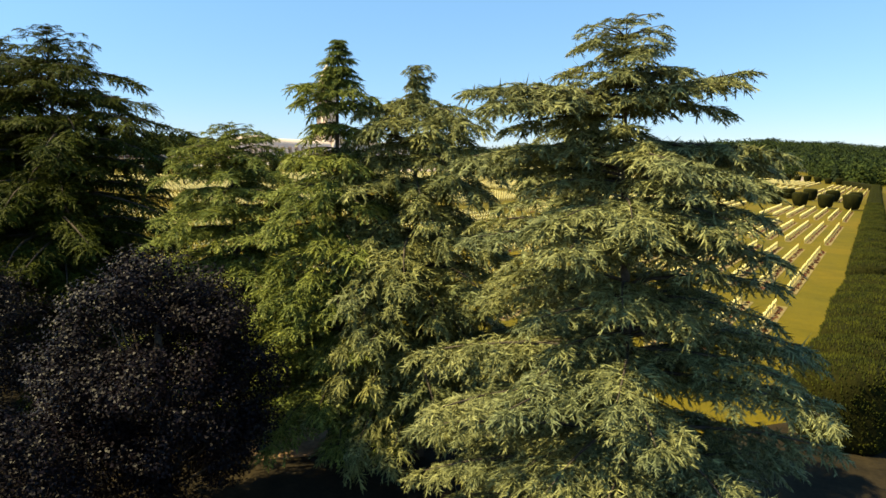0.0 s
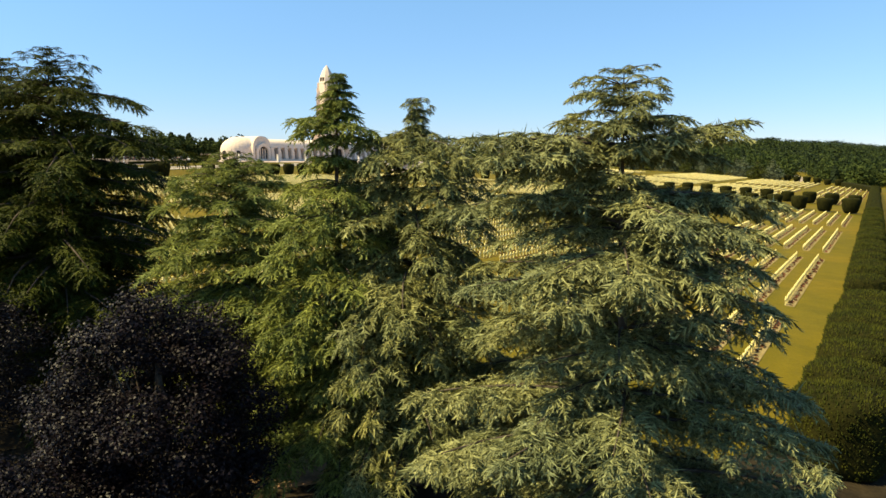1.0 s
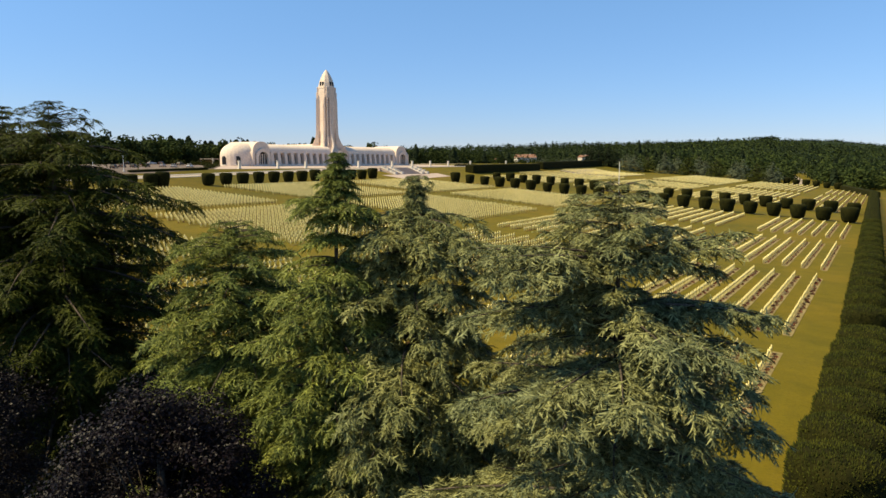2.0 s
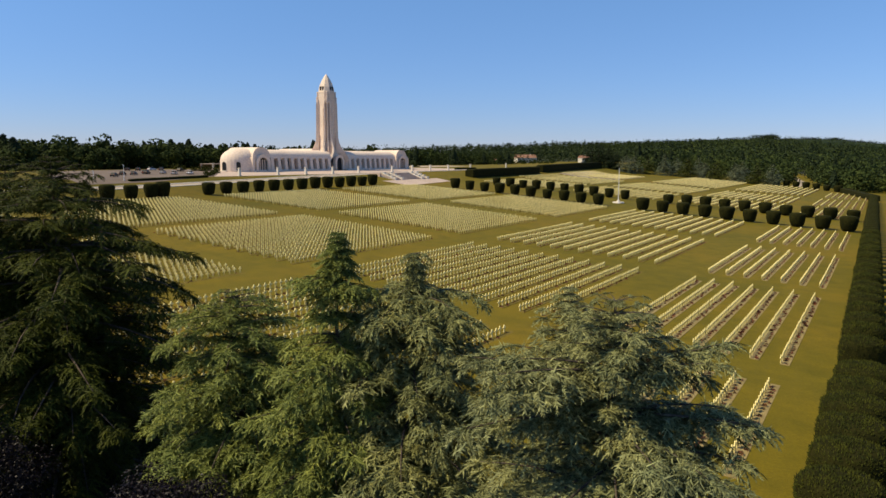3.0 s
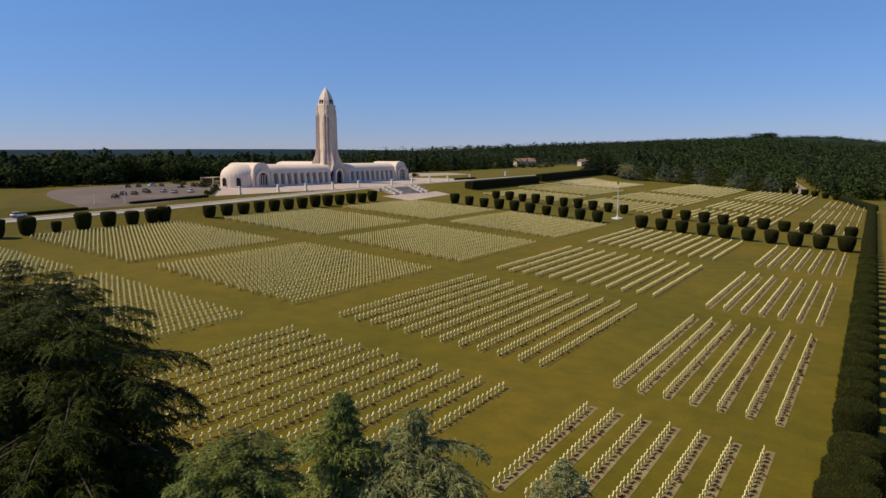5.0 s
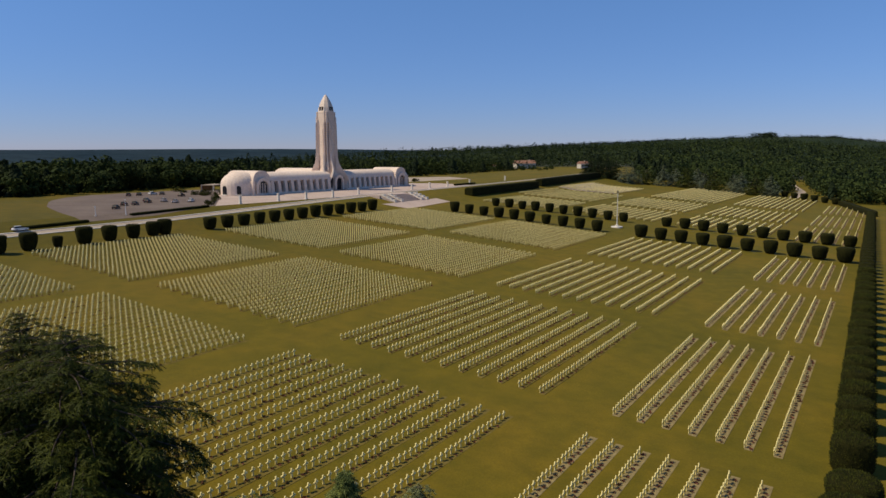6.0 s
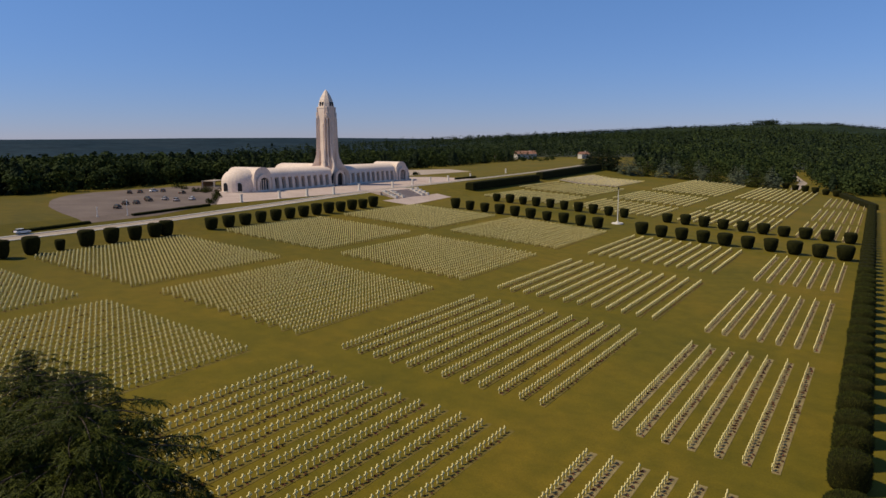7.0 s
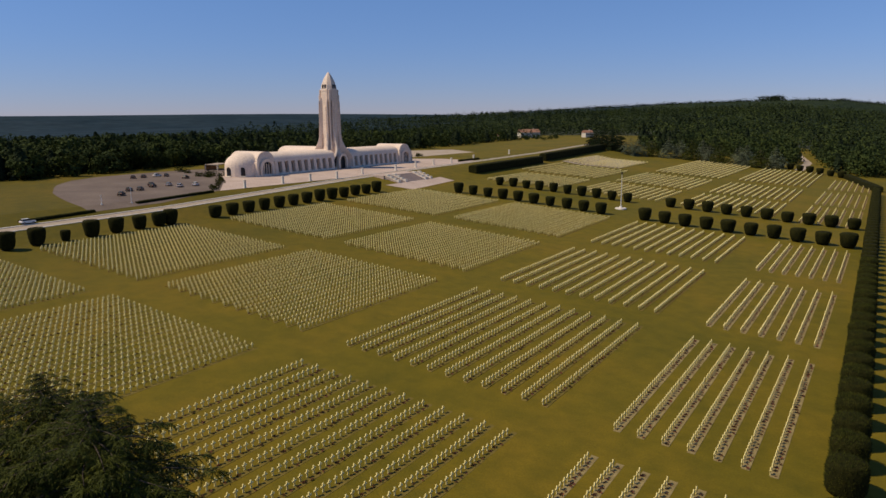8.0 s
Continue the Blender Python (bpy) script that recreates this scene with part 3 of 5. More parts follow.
def cedar(name, x, y, outline, mat, seed, label, gap=1.3, boughs=6, frond=0.8, step=0.36, pairs=9, droop=0.3, lean=(0, 0), extra=(), limbs=True,
          lift=0.2, wide=0.036, category="cedar tree", group="cedars"):
    """A cedar: trunk, boughs in loose tiers, each a flat pad of side branches with drooping sprays.
    outline: (height above sea, reach to the left, right, front, back), top first; extra: single boughs (height, bearing, length, rise, fall)."""
    rng = np.random.default_rng(seed)
    z0 = gz(x, y) - 0.1
    root = empty(name, (x, y, z0), label, category, group)
    levels = np.array(sorted(outline))
    levels[:, 0] -= z0
    height, first = levels[-1, 0], levels[0, 0]

    def stem(h):
        f = h / height
        return np.array([lean[0] * f * f + 0.16 * math.sin(f * 7 + seed) * (1 - f), lean[1] * f * f + 0.16 * math.cos(f * 6 + seed) * (1 - f), h])

    def reach(h, a):
        l, r, fr, bk = (float(np.interp(h, levels[:, 0], levels[:, i])) for i in (1, 2, 3, 4))
        c, s = math.cos(a - RIGHT), math.sin(a - RIGHT)
        return 1.0 / math.sqrt((c / (r if c > 0 else l)) ** 2 + (s / (bk if s > 0 else fr)) ** 2)

    tv, tf = tube([tuple(stem(h)) for h in np.linspace(0, height * 0.985, 14)], [0.30 * (height / 20) * (1 - f) ** 0.9 + 0.015 for f in np.linspace(0, 1, 14)], 9)
    trunk = part("trunk", mesh_data("trunk", tv, tf, BARK, True), BARK, root, "grey-brown trunk")
    todo, h, az = [], first, rng.uniform(0, 6.28)
    while h < height - 0.12:
        slim = min(1.0, (height - h) / 5.5)
        swell_tier = rng.uniform(0.86, 1.08)
        n = max(5, int(round(boughs * (0.55 + 0.45 * slim))))
        for j in range(n):
            az += 6.2832 / n + rng.normal(0, 0.22)
            hh = max(first, min(height - 0.05, h + rng.uniform(-0.27, 0.27) * gap * slim))
            length = reach(hh, az) * swell_tier * (rng.uniform(0.55, 0.8) if rng.random() < 0.25 else rng.uniform(0.85, 1.1))
            todo.append((hh, az, max(0.18, length), lift * rng.uniform(0.6, 1.3) + 0.25 * (1 - slim), droop * rng.uniform(0.75, 1.25)))
        az += rng.uniform(0.3, 1.0)
        h += gap * (0.14 + 0.86 * slim) * rng.uniform(0.85, 1.15)
    todo += [(zz - z0, a, length, up, dr) for zz, a, length, up, dr in extra]
    up_v = np.array([0, 0, 1.0])
    at, ways, sizes, wood_v, wood_f = [], [], [], [], []
    for h, a, length, up, dr in todo:
        base, d = stem(h), np.array([math.cos(a), math.sin(a), 0.0])
        side, bend = np.array([-d[1], d[0], 0.0]), rng.normal(0, 0.14)

        def along(s):
            s = np.asarray(s, float)[..., None]
            return base + d * s * length + side * bend * length * s * s + up_v * length * (up * s - dr * s ** 2.2)

        ss = np.linspace(0, 0.97, 6)
        r0 = 0.014 * length + 0.012
        bv, bf = tube([tuple(p) for p in along(ss)], [r0 * (1 - 0.85 * s) for s in ss], 5 if limbs else 3)
        if limbs and length > 1.2:
            part("limb", mesh_data("limb", bv, bf, BARK, True), BARK, trunk)
        else:
            wood_f += [tuple(i + len(wood_v) for i in face) for face in bf]
            wood_v += bv
        n1 = max(2, int(length / step))
        s1 = np.clip(np.linspace(0.14 if length > 2 else 0.06, 1.0, n1) + rng.normal(0, 0.012, n1), 0.04, 1.0)
        p1 = along(s1)
        tang = along(s1 + 0.02) - along(s1 - 0.02)
        tang /= np.linalg.norm(tang, axis=1)[:, None]
        for sgn in (-1, 1):
            ang = np.radians(rng.uniform(38, 74, n1))
            sd = np.cross(up_v[None], tang) * sgn
            w2 = tang * np.cos(ang)[:, None] + sd * np.sin(ang)[:, None]
            w2[:, 2] += rng.normal(0.0, 0.10, n1)
            l2 = np.minimum(0.36 * length, 1.9) * np.sqrt(np.clip(1.03 - s1, 0, 1)) * np.minimum(1, 0.3 + 1.4 * s1) * rng.uniform(0.6, 1.15, n1)
            for i in range(n1):
                m = max(1, int(l2[i] / (step * 0.95)))
                q = (np.arange(m) + rng.uniform(0.1, 0.6)) / m
                pts = p1[i] + w2[i] * (q * l2[i])[:, None] - up_v * (0.16 * q * q * l2[i])[:, None]
                sd2 = np.cross(up_v, w2[i])
                for s3 in (-1, 1):
                    a3 = np.radians(rng.uniform(30, 66, m))
                    w3 = w2[i] * np.cos(a3)[:, None] + sd2 * (s3 * np.sin(a3))[:, None]
                    w3[:, 2] += rng.normal(-0.14, 0.17, m) - 0.2 * q
                    at.append(pts)
                    ways.append(w3)
                    sizes.append(frond * rng.uniform(0.55, 1.1, m) * (1.0 - 0.25 * q))
                at.append(pts[-1:])
                ways.append(w2[i][None] - up_v * rng.uniform(0.1, 0.4))
                sizes.append(frond * rng.uniform(0.8, 1.15, 1))
        at.append(np.repeat(along([0.98])[:1], 3, 0))
        ways.append(np.stack([tang[-1], tang[-1] + side * 0.5, tang[-1] - side * 0.5]) - up_v * 0.15)
        sizes.append(frond * rng.uniform(0.8, 1.1, 3) * min(1.0, 0.45 + length * 0.3))
    at, ways, sizes = np.concatenate(at), np.concatenate(ways), np.concatenate(sizes)
    sizes = np.minimum(sizes, 0.22 + 0.26 * np.clip(height - at[:, 2], 0, 9))
    v, t = lay_fronds(frond_kit(rng, pairs, wide), at, ways, sizes, rng.normal(0, 0.35, len(at)), rng)
    if wood_v:
        tagged(part("branchwork", mesh_data("branchwork", wood_v, wood_f, BARK), BARK, root), kind="stuff")
    tagged(part("crown", tri_mesh("crown", v, t, mat), mat, root), kind="stuff")
    return root


RIGHT, LEFT, AHEAD, BACK = 0.58, 3.722, 2.151, 5.292


def sphere_dirs(rng, n):
    d = rng.normal(size=(n, 3))
    return d / np.linalg.norm(d, axis=1)[:, None]


def beech(x, y, top, radius, seed, label, leaves=26000):
    rng = np.random.default_rng(seed)
    z0 = gz(x, y) - 0.1
    height = top - z0
    root = empty("copper_beech", (x, y, z0), label, "beech tree", "copper beeches")
    wv, wf = tube([(0, 0, 0), (0.1, 0, height * 0.3), (0, 0.1, height * 0.6), (0.05, 0, height * 0.9)], [0.38, 0.3, 0.18, 0.04], 9)
    trunk = part("trunk", mesh_data("trunk", wv, wf, BARK, True), BARK, root, "smooth dark trunk")
    clumps = []
    for k in range(260):
        d = sphere_dirs(rng, 1)[0]
        s = rng.uniform(0.55, 0.98)
        c = np.array([d[0] * radius * s, d[1] * radius * s, height * 0.54 + d[2] * height * 0.46 * s])
        f = 1.0 - 0.35 * max(0, (c[2] / height - 0.6) / 0.4)
        c[:2] *= f
        clumps.append(c)
        if k % 9 == 0:
            bv, bf = tube([(0, 0, c[2] * 0.45), tuple(c * (0.6, 0.6, 0.75)), tuple(c)], [0.07, 0.04, 0.015], 5)
            part("limb", mesh_data("limb", bv, bf, BARK, True), BARK, trunk)
    clumps = np.array(clumps)
    pick = rng.integers(0, len(clumps), leaves)
    d = sphere_dirs(rng, leaves)
    c = clumps[pick] + d * (rng.uniform(0.2, 1.0, (leaves, 1)) ** 0.5) * np.array([1.0, 1.0, 0.62]) * radius * 0.22
    c[:, 2] = np.maximum(c[:, 2], 0.4)
    n = d + rng.normal(0, 0.6, (leaves, 3)) + np.array([0, 0, 0.6])
    n /= np.linalg.norm(n, axis=1)[:, None]
    a = np.cross(n, rng.normal(size=(leaves, 3)))
    a /= np.linalg.norm(a, axis=1)[:, None]
    b = np.cross(n, a)
    size = rng.uniform(0.04, 0.075, (leaves, 1))
    v = np.stack([c - a * size, c + b * size * 1.3, c + a * size], 1).reshape(-1, 3)
    t = np.arange(3 * leaves).reshape(-1, 3)
    tagged(part("crown", tri_mesh("crown", v, t, BEECH), BEECH, root), kind="stuff")


broad_cedar = cedar("cedar", -7.7, 24.4, [(19.6, 0.1, 0.1, 0.1, 0.1), (19.2, 1.2, 1.1, 1.0, 1.0), (18.5, 1.6, 1.7, 1.5, 1.5), (17.9, 1.5, 1.8, 1.6, 1.6), (17.3, 1.4, 1.5, 1.5, 2.0), (16.5, 0.7, 0.8, 0.8, 1.4), (16.0, 1.8, 1.8, 1.6, 2.4),
                            (15.5, 4.6, 4.6, 3.2, 4.0), (13.6, 4.8, 4.2, 3.6, 4.4), (12.7, 5.4, 5.4, 4.0, 4.8), (11.0, 5.8, 5.0, 4.4, 5.0), (9.0, 6.2, 5.8, 4.8, 5.2),
                            (7.5, 6.4, 6.8, 5.0, 5.5), (5.0, 6.8, 6.6, 5.4, 5.5), (3.4, 6.4, 6.2, 5.4, 5.5)], CEDAR_BLUE, 11,
      "broad grey-green cedar with flat tiers and a wind-shaped top", 1.6, 12, 0.78, 0.33, 10, 0.22, (0.1, -1.0),
      extra=((17.0, LEFT, 4.5, 0.16, 0.06), (17.1, LEFT + 0.3, 4.0, 0.16, 0.10), (16.8, LEFT - 0.3, 4.0, 0.16, 0.10), (17.2, LEFT - 0.1, 3.0, 0.2, 0.08),
             (16.8, LEFT + 0.15, 4.2, 0.18, 0.16), (16.6, LEFT - 0.15, 3.4, 0.12, 0.2),
             (16.9, RIGHT, 3.5, 0.40, 0.10), (17.0, RIGHT - 0.3, 3.0, 0.34, 0.16), (17.2, RIGHT + 0.35, 2.8, 0.32, 0.12), (16.8, RIGHT + 0.1, 2.9, 0.22, 0.2), (15.2, RIGHT + 0.1, 4.8, 0.16, 0.18),
             (15.7, RIGHT - 0.3, 4.4, 0.10, 0.14), (15.6, RIGHT + 0.45, 4.2, 0.12, 0.16), (15.6, LEFT + 0.1, 4.8, 0.10, 0.14), (15.4, LEFT - 0.4, 4.4, 0.12, 0.18), (15.5, BACK, 3.4, 0.10, 0.2), (15.3, BACK + 0.5, 3.8, 0.1, 0.2),
             *[(13.9 + 0.1 * (k % 3), BACK - 0.9 + 0.36 * k, 4.0, 0.12, 0.2) for k in range(6)],
             *[(17.35 + 0.2 * k, 2.4 * k, 1.75 - 0.09 * k, 0.3, 0.28) for k in range(10)]))
dead_v, dead_f = [], []
for k in range(7):
    tip = (3.3 + 0.25 * k, -1.1 + 0.35 * math.sin(k * 2.1), 3.6 + 0.22 * (k * 5 % 7))
    tv, tf = tube([(0.5, 0.0, 4.6), (1.9, -0.3, 4.7 + 0.05 * k), tip], [0.05, 0.03, 0.008], 5)
    dead_f += [tuple(i + len(dead_v) for i in face) for face in tf]
    dead_v += tv
part("dead_branch", mesh_data("dead_branch", dead_v, dead_f, DEAD_WOOD, True), DEAD_WOOD, broad_cedar, "bare grey dead branch")
cedar("cedar", -21.3, 25.9, [(20.6, 0.1, 0.1, 0.1, 0.1), (19.6, 0.3, 0.35, 0.3, 0.3), (18.75, 0.5, 0.5, 0.5, 0.5), (18.3, 1.9, 1.6, 1.3, 1.4), (17.9, 1.8, 1.6, 1.3, 1.4), (17.3, 0.9, 0.9, 0.8, 0.9), (16.4, 1.6, 1.5, 1.4, 1.5),
                             (15.0, 2.8, 2.4, 2.2, 2.4), (13.5, 3.4, 2.8, 2.6, 3.2), (11.7, 4.0, 3.4, 3.2, 3.6), (10.0, 4.8, 3.8, 3.6, 4.0), (7.7, 4.8, 4.4, 4.0, 4.4), (4.6, 5.0, 4.8, 4.4, 4.6)], CEDAR_GREEN, 23,
      "slender fresh-green cedar with a pointed spire", 1.1, 12, 0.86, 0.36, 9, 0.3, (0.25, 0.1), extra=[(18.6 + 0.13 * k, 2.4 * k, 0.72 - 0.035 * k, 0.3, 0.2) for k in range(14)])
cedar("cedar", -18.4, 27.9, [(19.6, 0.2, 0.3, 0.2, 0.2), (19.2, 0.7, 1.0, 0.4, 0.4), (18.8, 0.25, 0.25, 0.25, 0.25), (18.2, 0.3, 0.3, 0.3, 0.3), (17.9, 1.6, 1.6, 1.5, 1.5), (17.4, 2.6, 2.6, 2.4, 2.4), (16.4, 3.2, 3.2, 2.8, 2.6), (15.2, 3.5, 3.8, 3.6, 3.0),
                             (13.2, 3.6, 4.2, 4.6, 3.4), (11.0, 4.0, 4.8, 5.2, 3.6), (8.4, 4.6, 5.4, 5.6, 4.2), (4.6, 5.0, 5.6, 5.6, 4.4)], CEDAR_SAGE, 31,
      "grey-green cedar with drooping limbs and a thin top", 1.05, 11, 0.86, 0.36, 9, 0.50, (-0.2, 0.4), lift=0.3)
cedar("cedar", -28.0, 25.9, [(17.3, 0.3, 0.5, 0.3, 0.3), (16.9, 1.0, 1.8, 1.0, 1.0), (15.7, 2.6, 2.4, 2.2, 2.4), (13.6, 3.0, 3.2, 3.2, 2.8), (12.2, 3.8, 3.4, 3.8, 3.2), (9.6, 4.2, 3.8, 4.8, 3.6), (5.5, 4.6, 4.4, 5.2, 4.2)],
      CEDAR_GREEN, 47, "bushy green cedar beside the spired one", 1.1, 12, 0.9, 0.38, 9, 0.3)
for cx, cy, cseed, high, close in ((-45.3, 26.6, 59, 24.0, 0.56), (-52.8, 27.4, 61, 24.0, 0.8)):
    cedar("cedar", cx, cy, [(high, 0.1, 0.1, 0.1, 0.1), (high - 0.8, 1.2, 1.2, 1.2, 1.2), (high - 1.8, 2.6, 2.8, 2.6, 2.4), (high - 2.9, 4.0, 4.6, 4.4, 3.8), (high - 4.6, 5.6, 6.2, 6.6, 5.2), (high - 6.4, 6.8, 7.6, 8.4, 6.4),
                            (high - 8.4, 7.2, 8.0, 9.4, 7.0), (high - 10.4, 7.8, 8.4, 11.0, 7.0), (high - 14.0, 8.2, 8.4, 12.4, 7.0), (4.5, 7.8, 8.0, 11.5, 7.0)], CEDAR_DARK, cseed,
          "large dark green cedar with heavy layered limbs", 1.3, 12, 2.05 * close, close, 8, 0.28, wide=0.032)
cedar("cedar", -11.35, 28.7, [(18.7, 0.1, 0.1, 0.1, 0.1), (17.6, 0.9, 0.9, 0.8, 0.8), (16.8, 1.5, 1.5, 1.4, 1.4), (15.6, 2.8, 2.8, 2.4, 2.4), (12.0, 3.6, 3.6, 3.2, 3.0), (5.0, 4.2, 4.2, 3.6, 3.6)], CEDAR_BLUE, 67,
      "blue-grey cedar with a narrow tip behind the broad one", 1.1, 7, 0.9, 0.42, 8, 0.28)
beech(-22.3, 17.5, 12.3, 4.1, 5, "dense dark purple copper beech with a rounded crown", 115000)
beech(-37.0, 16.5, 11.7, 4.6, 6, "dark purple copper beech beside a large cedar", 45000)
beech(-22.0, 11.0, 8.6, 3.6, 9, "low dark purple copper beech in front of the taller one", 42000)
# litter sheet whose near-black colour has the trees' shade painted in
laid_area("shaded_needle_ground", [(-62, 6), (-58, 34), (-40, 38), (-20, 37), (-9, 38), (-5, 44), (8, 44), (8, -6), (-40, -12)], SHADED_LITTER, "needle litter under the cedars, coloured near black for their shade", "ground", 0.05)
laid_area("bare_patch", [(-26.5, 24), (-26, 26.5), (-23.5, 27.5), (-21.8, 25.5), (-23.5, 23.2)], BARE, "patch of bare reddish soil between the trees", "soil", 0.09)


# ---- clipped yews and hedges ----
def clipped_body(rng, levels, seg=28, rough=0.05):
    """Rings of a clipped bush; levels: (height, radius)."""
    rings = []
    for z, r in levels:
        ring = []
        for k in range(seg):
            a = 6.2832 * k / seg
            w = r * (1 + rough * noise.noise((math.cos(a) * 2.1 + rng[0], math.sin(a) * 2.1 + rng[1], z * 1.3)))
            ring.append((math.cos(a) * w, math.sin(a) * w, z + 0.05 * noise.noise((a * 3, z, rng[0]))))
        rings.append(ring)
    return loft(rings)


def sprigs_on(v, f, rng, count, length, width, mat, up=0.5):
    """Sprigs standing on a clipped body."""
    v = np.array(v)
    tri = []
    for face in f:
        for k in range(1, len(face) - 1):
            tri.append((face[0], face[k], face[k + 1]))
    tri = np.array(tri)
    a, b, c = v[tri[:, 0]], v[tri[:, 1]], v[tri[:, 2]]
    nn = np.cross(b - a, c - a)
    area = np.linalg.norm(nn, axis=1)
    pick = rng.choice(len(tri), count, p=area / area.sum())
    u, w = rng.random((count, 1)), rng.random((count, 1))
    flip = (u + w) > 1
    u, w = np.where(flip, 1 - u, u), np.where(flip, 1 - w, w)
    p = a[pick] + (b - a)[pick] * u + (c - a)[pick] * w
    n = nn[pick] / (area[pick][:, None] + 1e-9)
    way = n + np.array([0, 0, up]) + rng.normal(0, 0.35, (count, 3))
    keep = n[:, 2] > -0.6
    sv, st = spikes(p[keep] - n[keep] * 0.03, way[keep], length * rng.uniform(0.5, 1.2, keep.sum()), width * rng.uniform(0.7, 1.3, keep.sum()), rng)
    return tri_mesh("foliage", sv, st, mat)


def clipped_yew(name, levels, seed, label, group, count=380, sprig=0.22, rough=0.05, up=0.5):
    """A clipped bush: short stem, body and a skin of sprigs; built at the origin."""
    rng = np.random.default_rng(seed)
    root = empty(name, (0, 0, 0), label, "clipped yew", group)
    v, f = clipped_body(rng.uniform(0, 50, 2), levels, rough=rough)
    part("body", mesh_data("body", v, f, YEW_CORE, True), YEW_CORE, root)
    tagged(part("foliage", sprigs_on(v, f, rng, count, sprig, 0.05, YEW, up), YEW, root), kind="stuff")
    part("stem", cyl_bm(0.3, 0.25, 0.7, (0, 0, 0.1), 10), BARK, root, "dark brown stem")
    return root


TUB = [(0.22, 1.6), (0.6, 1.98), (1.6, 2.28), (2.7, 2.48), (3.35, 2.5), (3.68, 2.25), (3.8, 1.8), (3.86, 0.8)]
DRUM = [(0.1, 2.6), (0.5, 2.9), (1.6, 3.0), (2.7, 3.02), (3.15, 2.9), (3.4, 2.45), (3.52, 1.6), (3.56, 0.6)]
tub_a = clipped_yew("topiary_yew", TUB, 1, "dark yew clipped to a tub wider at its top", "tub-shaped yews")
tub_b = clipped_yew("topiary_yew", TUB, 2, "dark yew clipped to a tub wider at its top", "tub-shaped yews", rough=0.09)
drum_a = clipped_yew("yew_drum", DRUM, 3, "dark yew clipped to a broad round drum on the lawn", "yew drums", 1800, 0.34, 0.07)
drum_b = clipped_yew("yew_drum", DRUM, 4, "dark yew clipped to a broad round drum on the lawn", "yew drums", 2200, 0.5, 0.10)


drum_c = clipped_yew("yew_drum", DRUM, 5, "dark yew drum with loose new shoots on its top", "yew drums", 3600, 0.24, 0.10, 0.6)


def stand(ob, x, y, s=1.0, turn=0.0, sz=None):
    m = pose(x, y, gz(x, y) - 0.02, 0, 0, turn) @ Matrix.Diagonal((s, s, sz or s, 1))
    ob.matrix_basis = m
    return ob


def plant(source, x, y, s=1.0, turn=0.0, sz=None):
    ob = copy_thing(source, Matrix.Identity(4))
    return stand(ob, x, y, s, turn, sz)


PR = random.Random(5)
first_used = {}


def tub(x, y, s=1.0, tall=1.2):
    src = PR.choice((tub_a, tub_b))
    s *= PR.uniform(0.93, 1.07)
    sz = s * tall * PR.uniform(0.94, 1.06)
    if src.name not in first_used:
        first_used[src.name] = True
        return stand(src, x, y, s, PR.uniform(0, 360), sz)
    return plant(src, x, y, s, PR.uniform(0, 360), sz)


for k in range(10):
    tub(-158.5 + k * 7.0, 254 + PR.uniform(-0.4, 0.4), 0.80, 1.3)
    tub(-79 + k * 7.2, 254 + PR.uniform(-0.4, 0.4), 0.90 + 0.01 * k)
    tub(-160 + k * 6.8, 293 + PR.uniform(-0.4, 0.4), 0.80, 1.3)
    tub(-81.5 + k * 7.35, 296 + PR.uniform(-0.4, 0.4), 0.92)
for k in range(13):
    tub(-177.6 - 0.25 * k, 143.7 + k * 6.9, 0.78, 1.3)
for k, s in ((0, 0.95), (1, 1.0), (2, 0.62), (3, 0.98), (4, 0.98), (5, 0.98)):
    tub(-174.9 - 0.4 * k, 81.7 + 7.15 * k, s * 0.8, 1.4)
tub(-177.2, 123.8, 0.8, 1.35)
tub(-177.0, 127.4, 0.8, 1.35)
for k in range(9):
    tub(-93 + k * 7.0, 585 - k * 7.0, 1.0, 1.1)
for k in range(20):
    y = 86.9 + k * 6.75
    src = (drum_a, drum_b)[k % 2]
    (stand if k < 2 else plant)(src, -2.97 - 0.031 * (y - 86.6), y, 0.68 + PR.uniform(-0.02, 0.03), PR.uniform(0, 360), 1.15 + PR.uniform(-0.04, 0.04))
drum_d = clipped_yew("yew_drum", DRUM, 8, "dark yew clipped to a broad round drum on the lawn", "yew drums", 320, 0.34, 0.08)
for k in range(32):
    y = 86.9 + (20 + k) * 6.75
    (plant if k else stand)(drum_d, -2.97 - 0.031 * (y - 86.6), y, 0.68 + PR.uniform(-0.02, 0.03), PR.uniform(0, 360), 1.15)
for k in range(7):
    y = 75.6 - k * 5.4
    (plant if k else stand)(drum_c, -2.3 + PR.uniform(-0.12, 0.12), y, 0.80, PR.uniform(0, 360), 1.18 + PR.uniform(-0.05, 0.05))


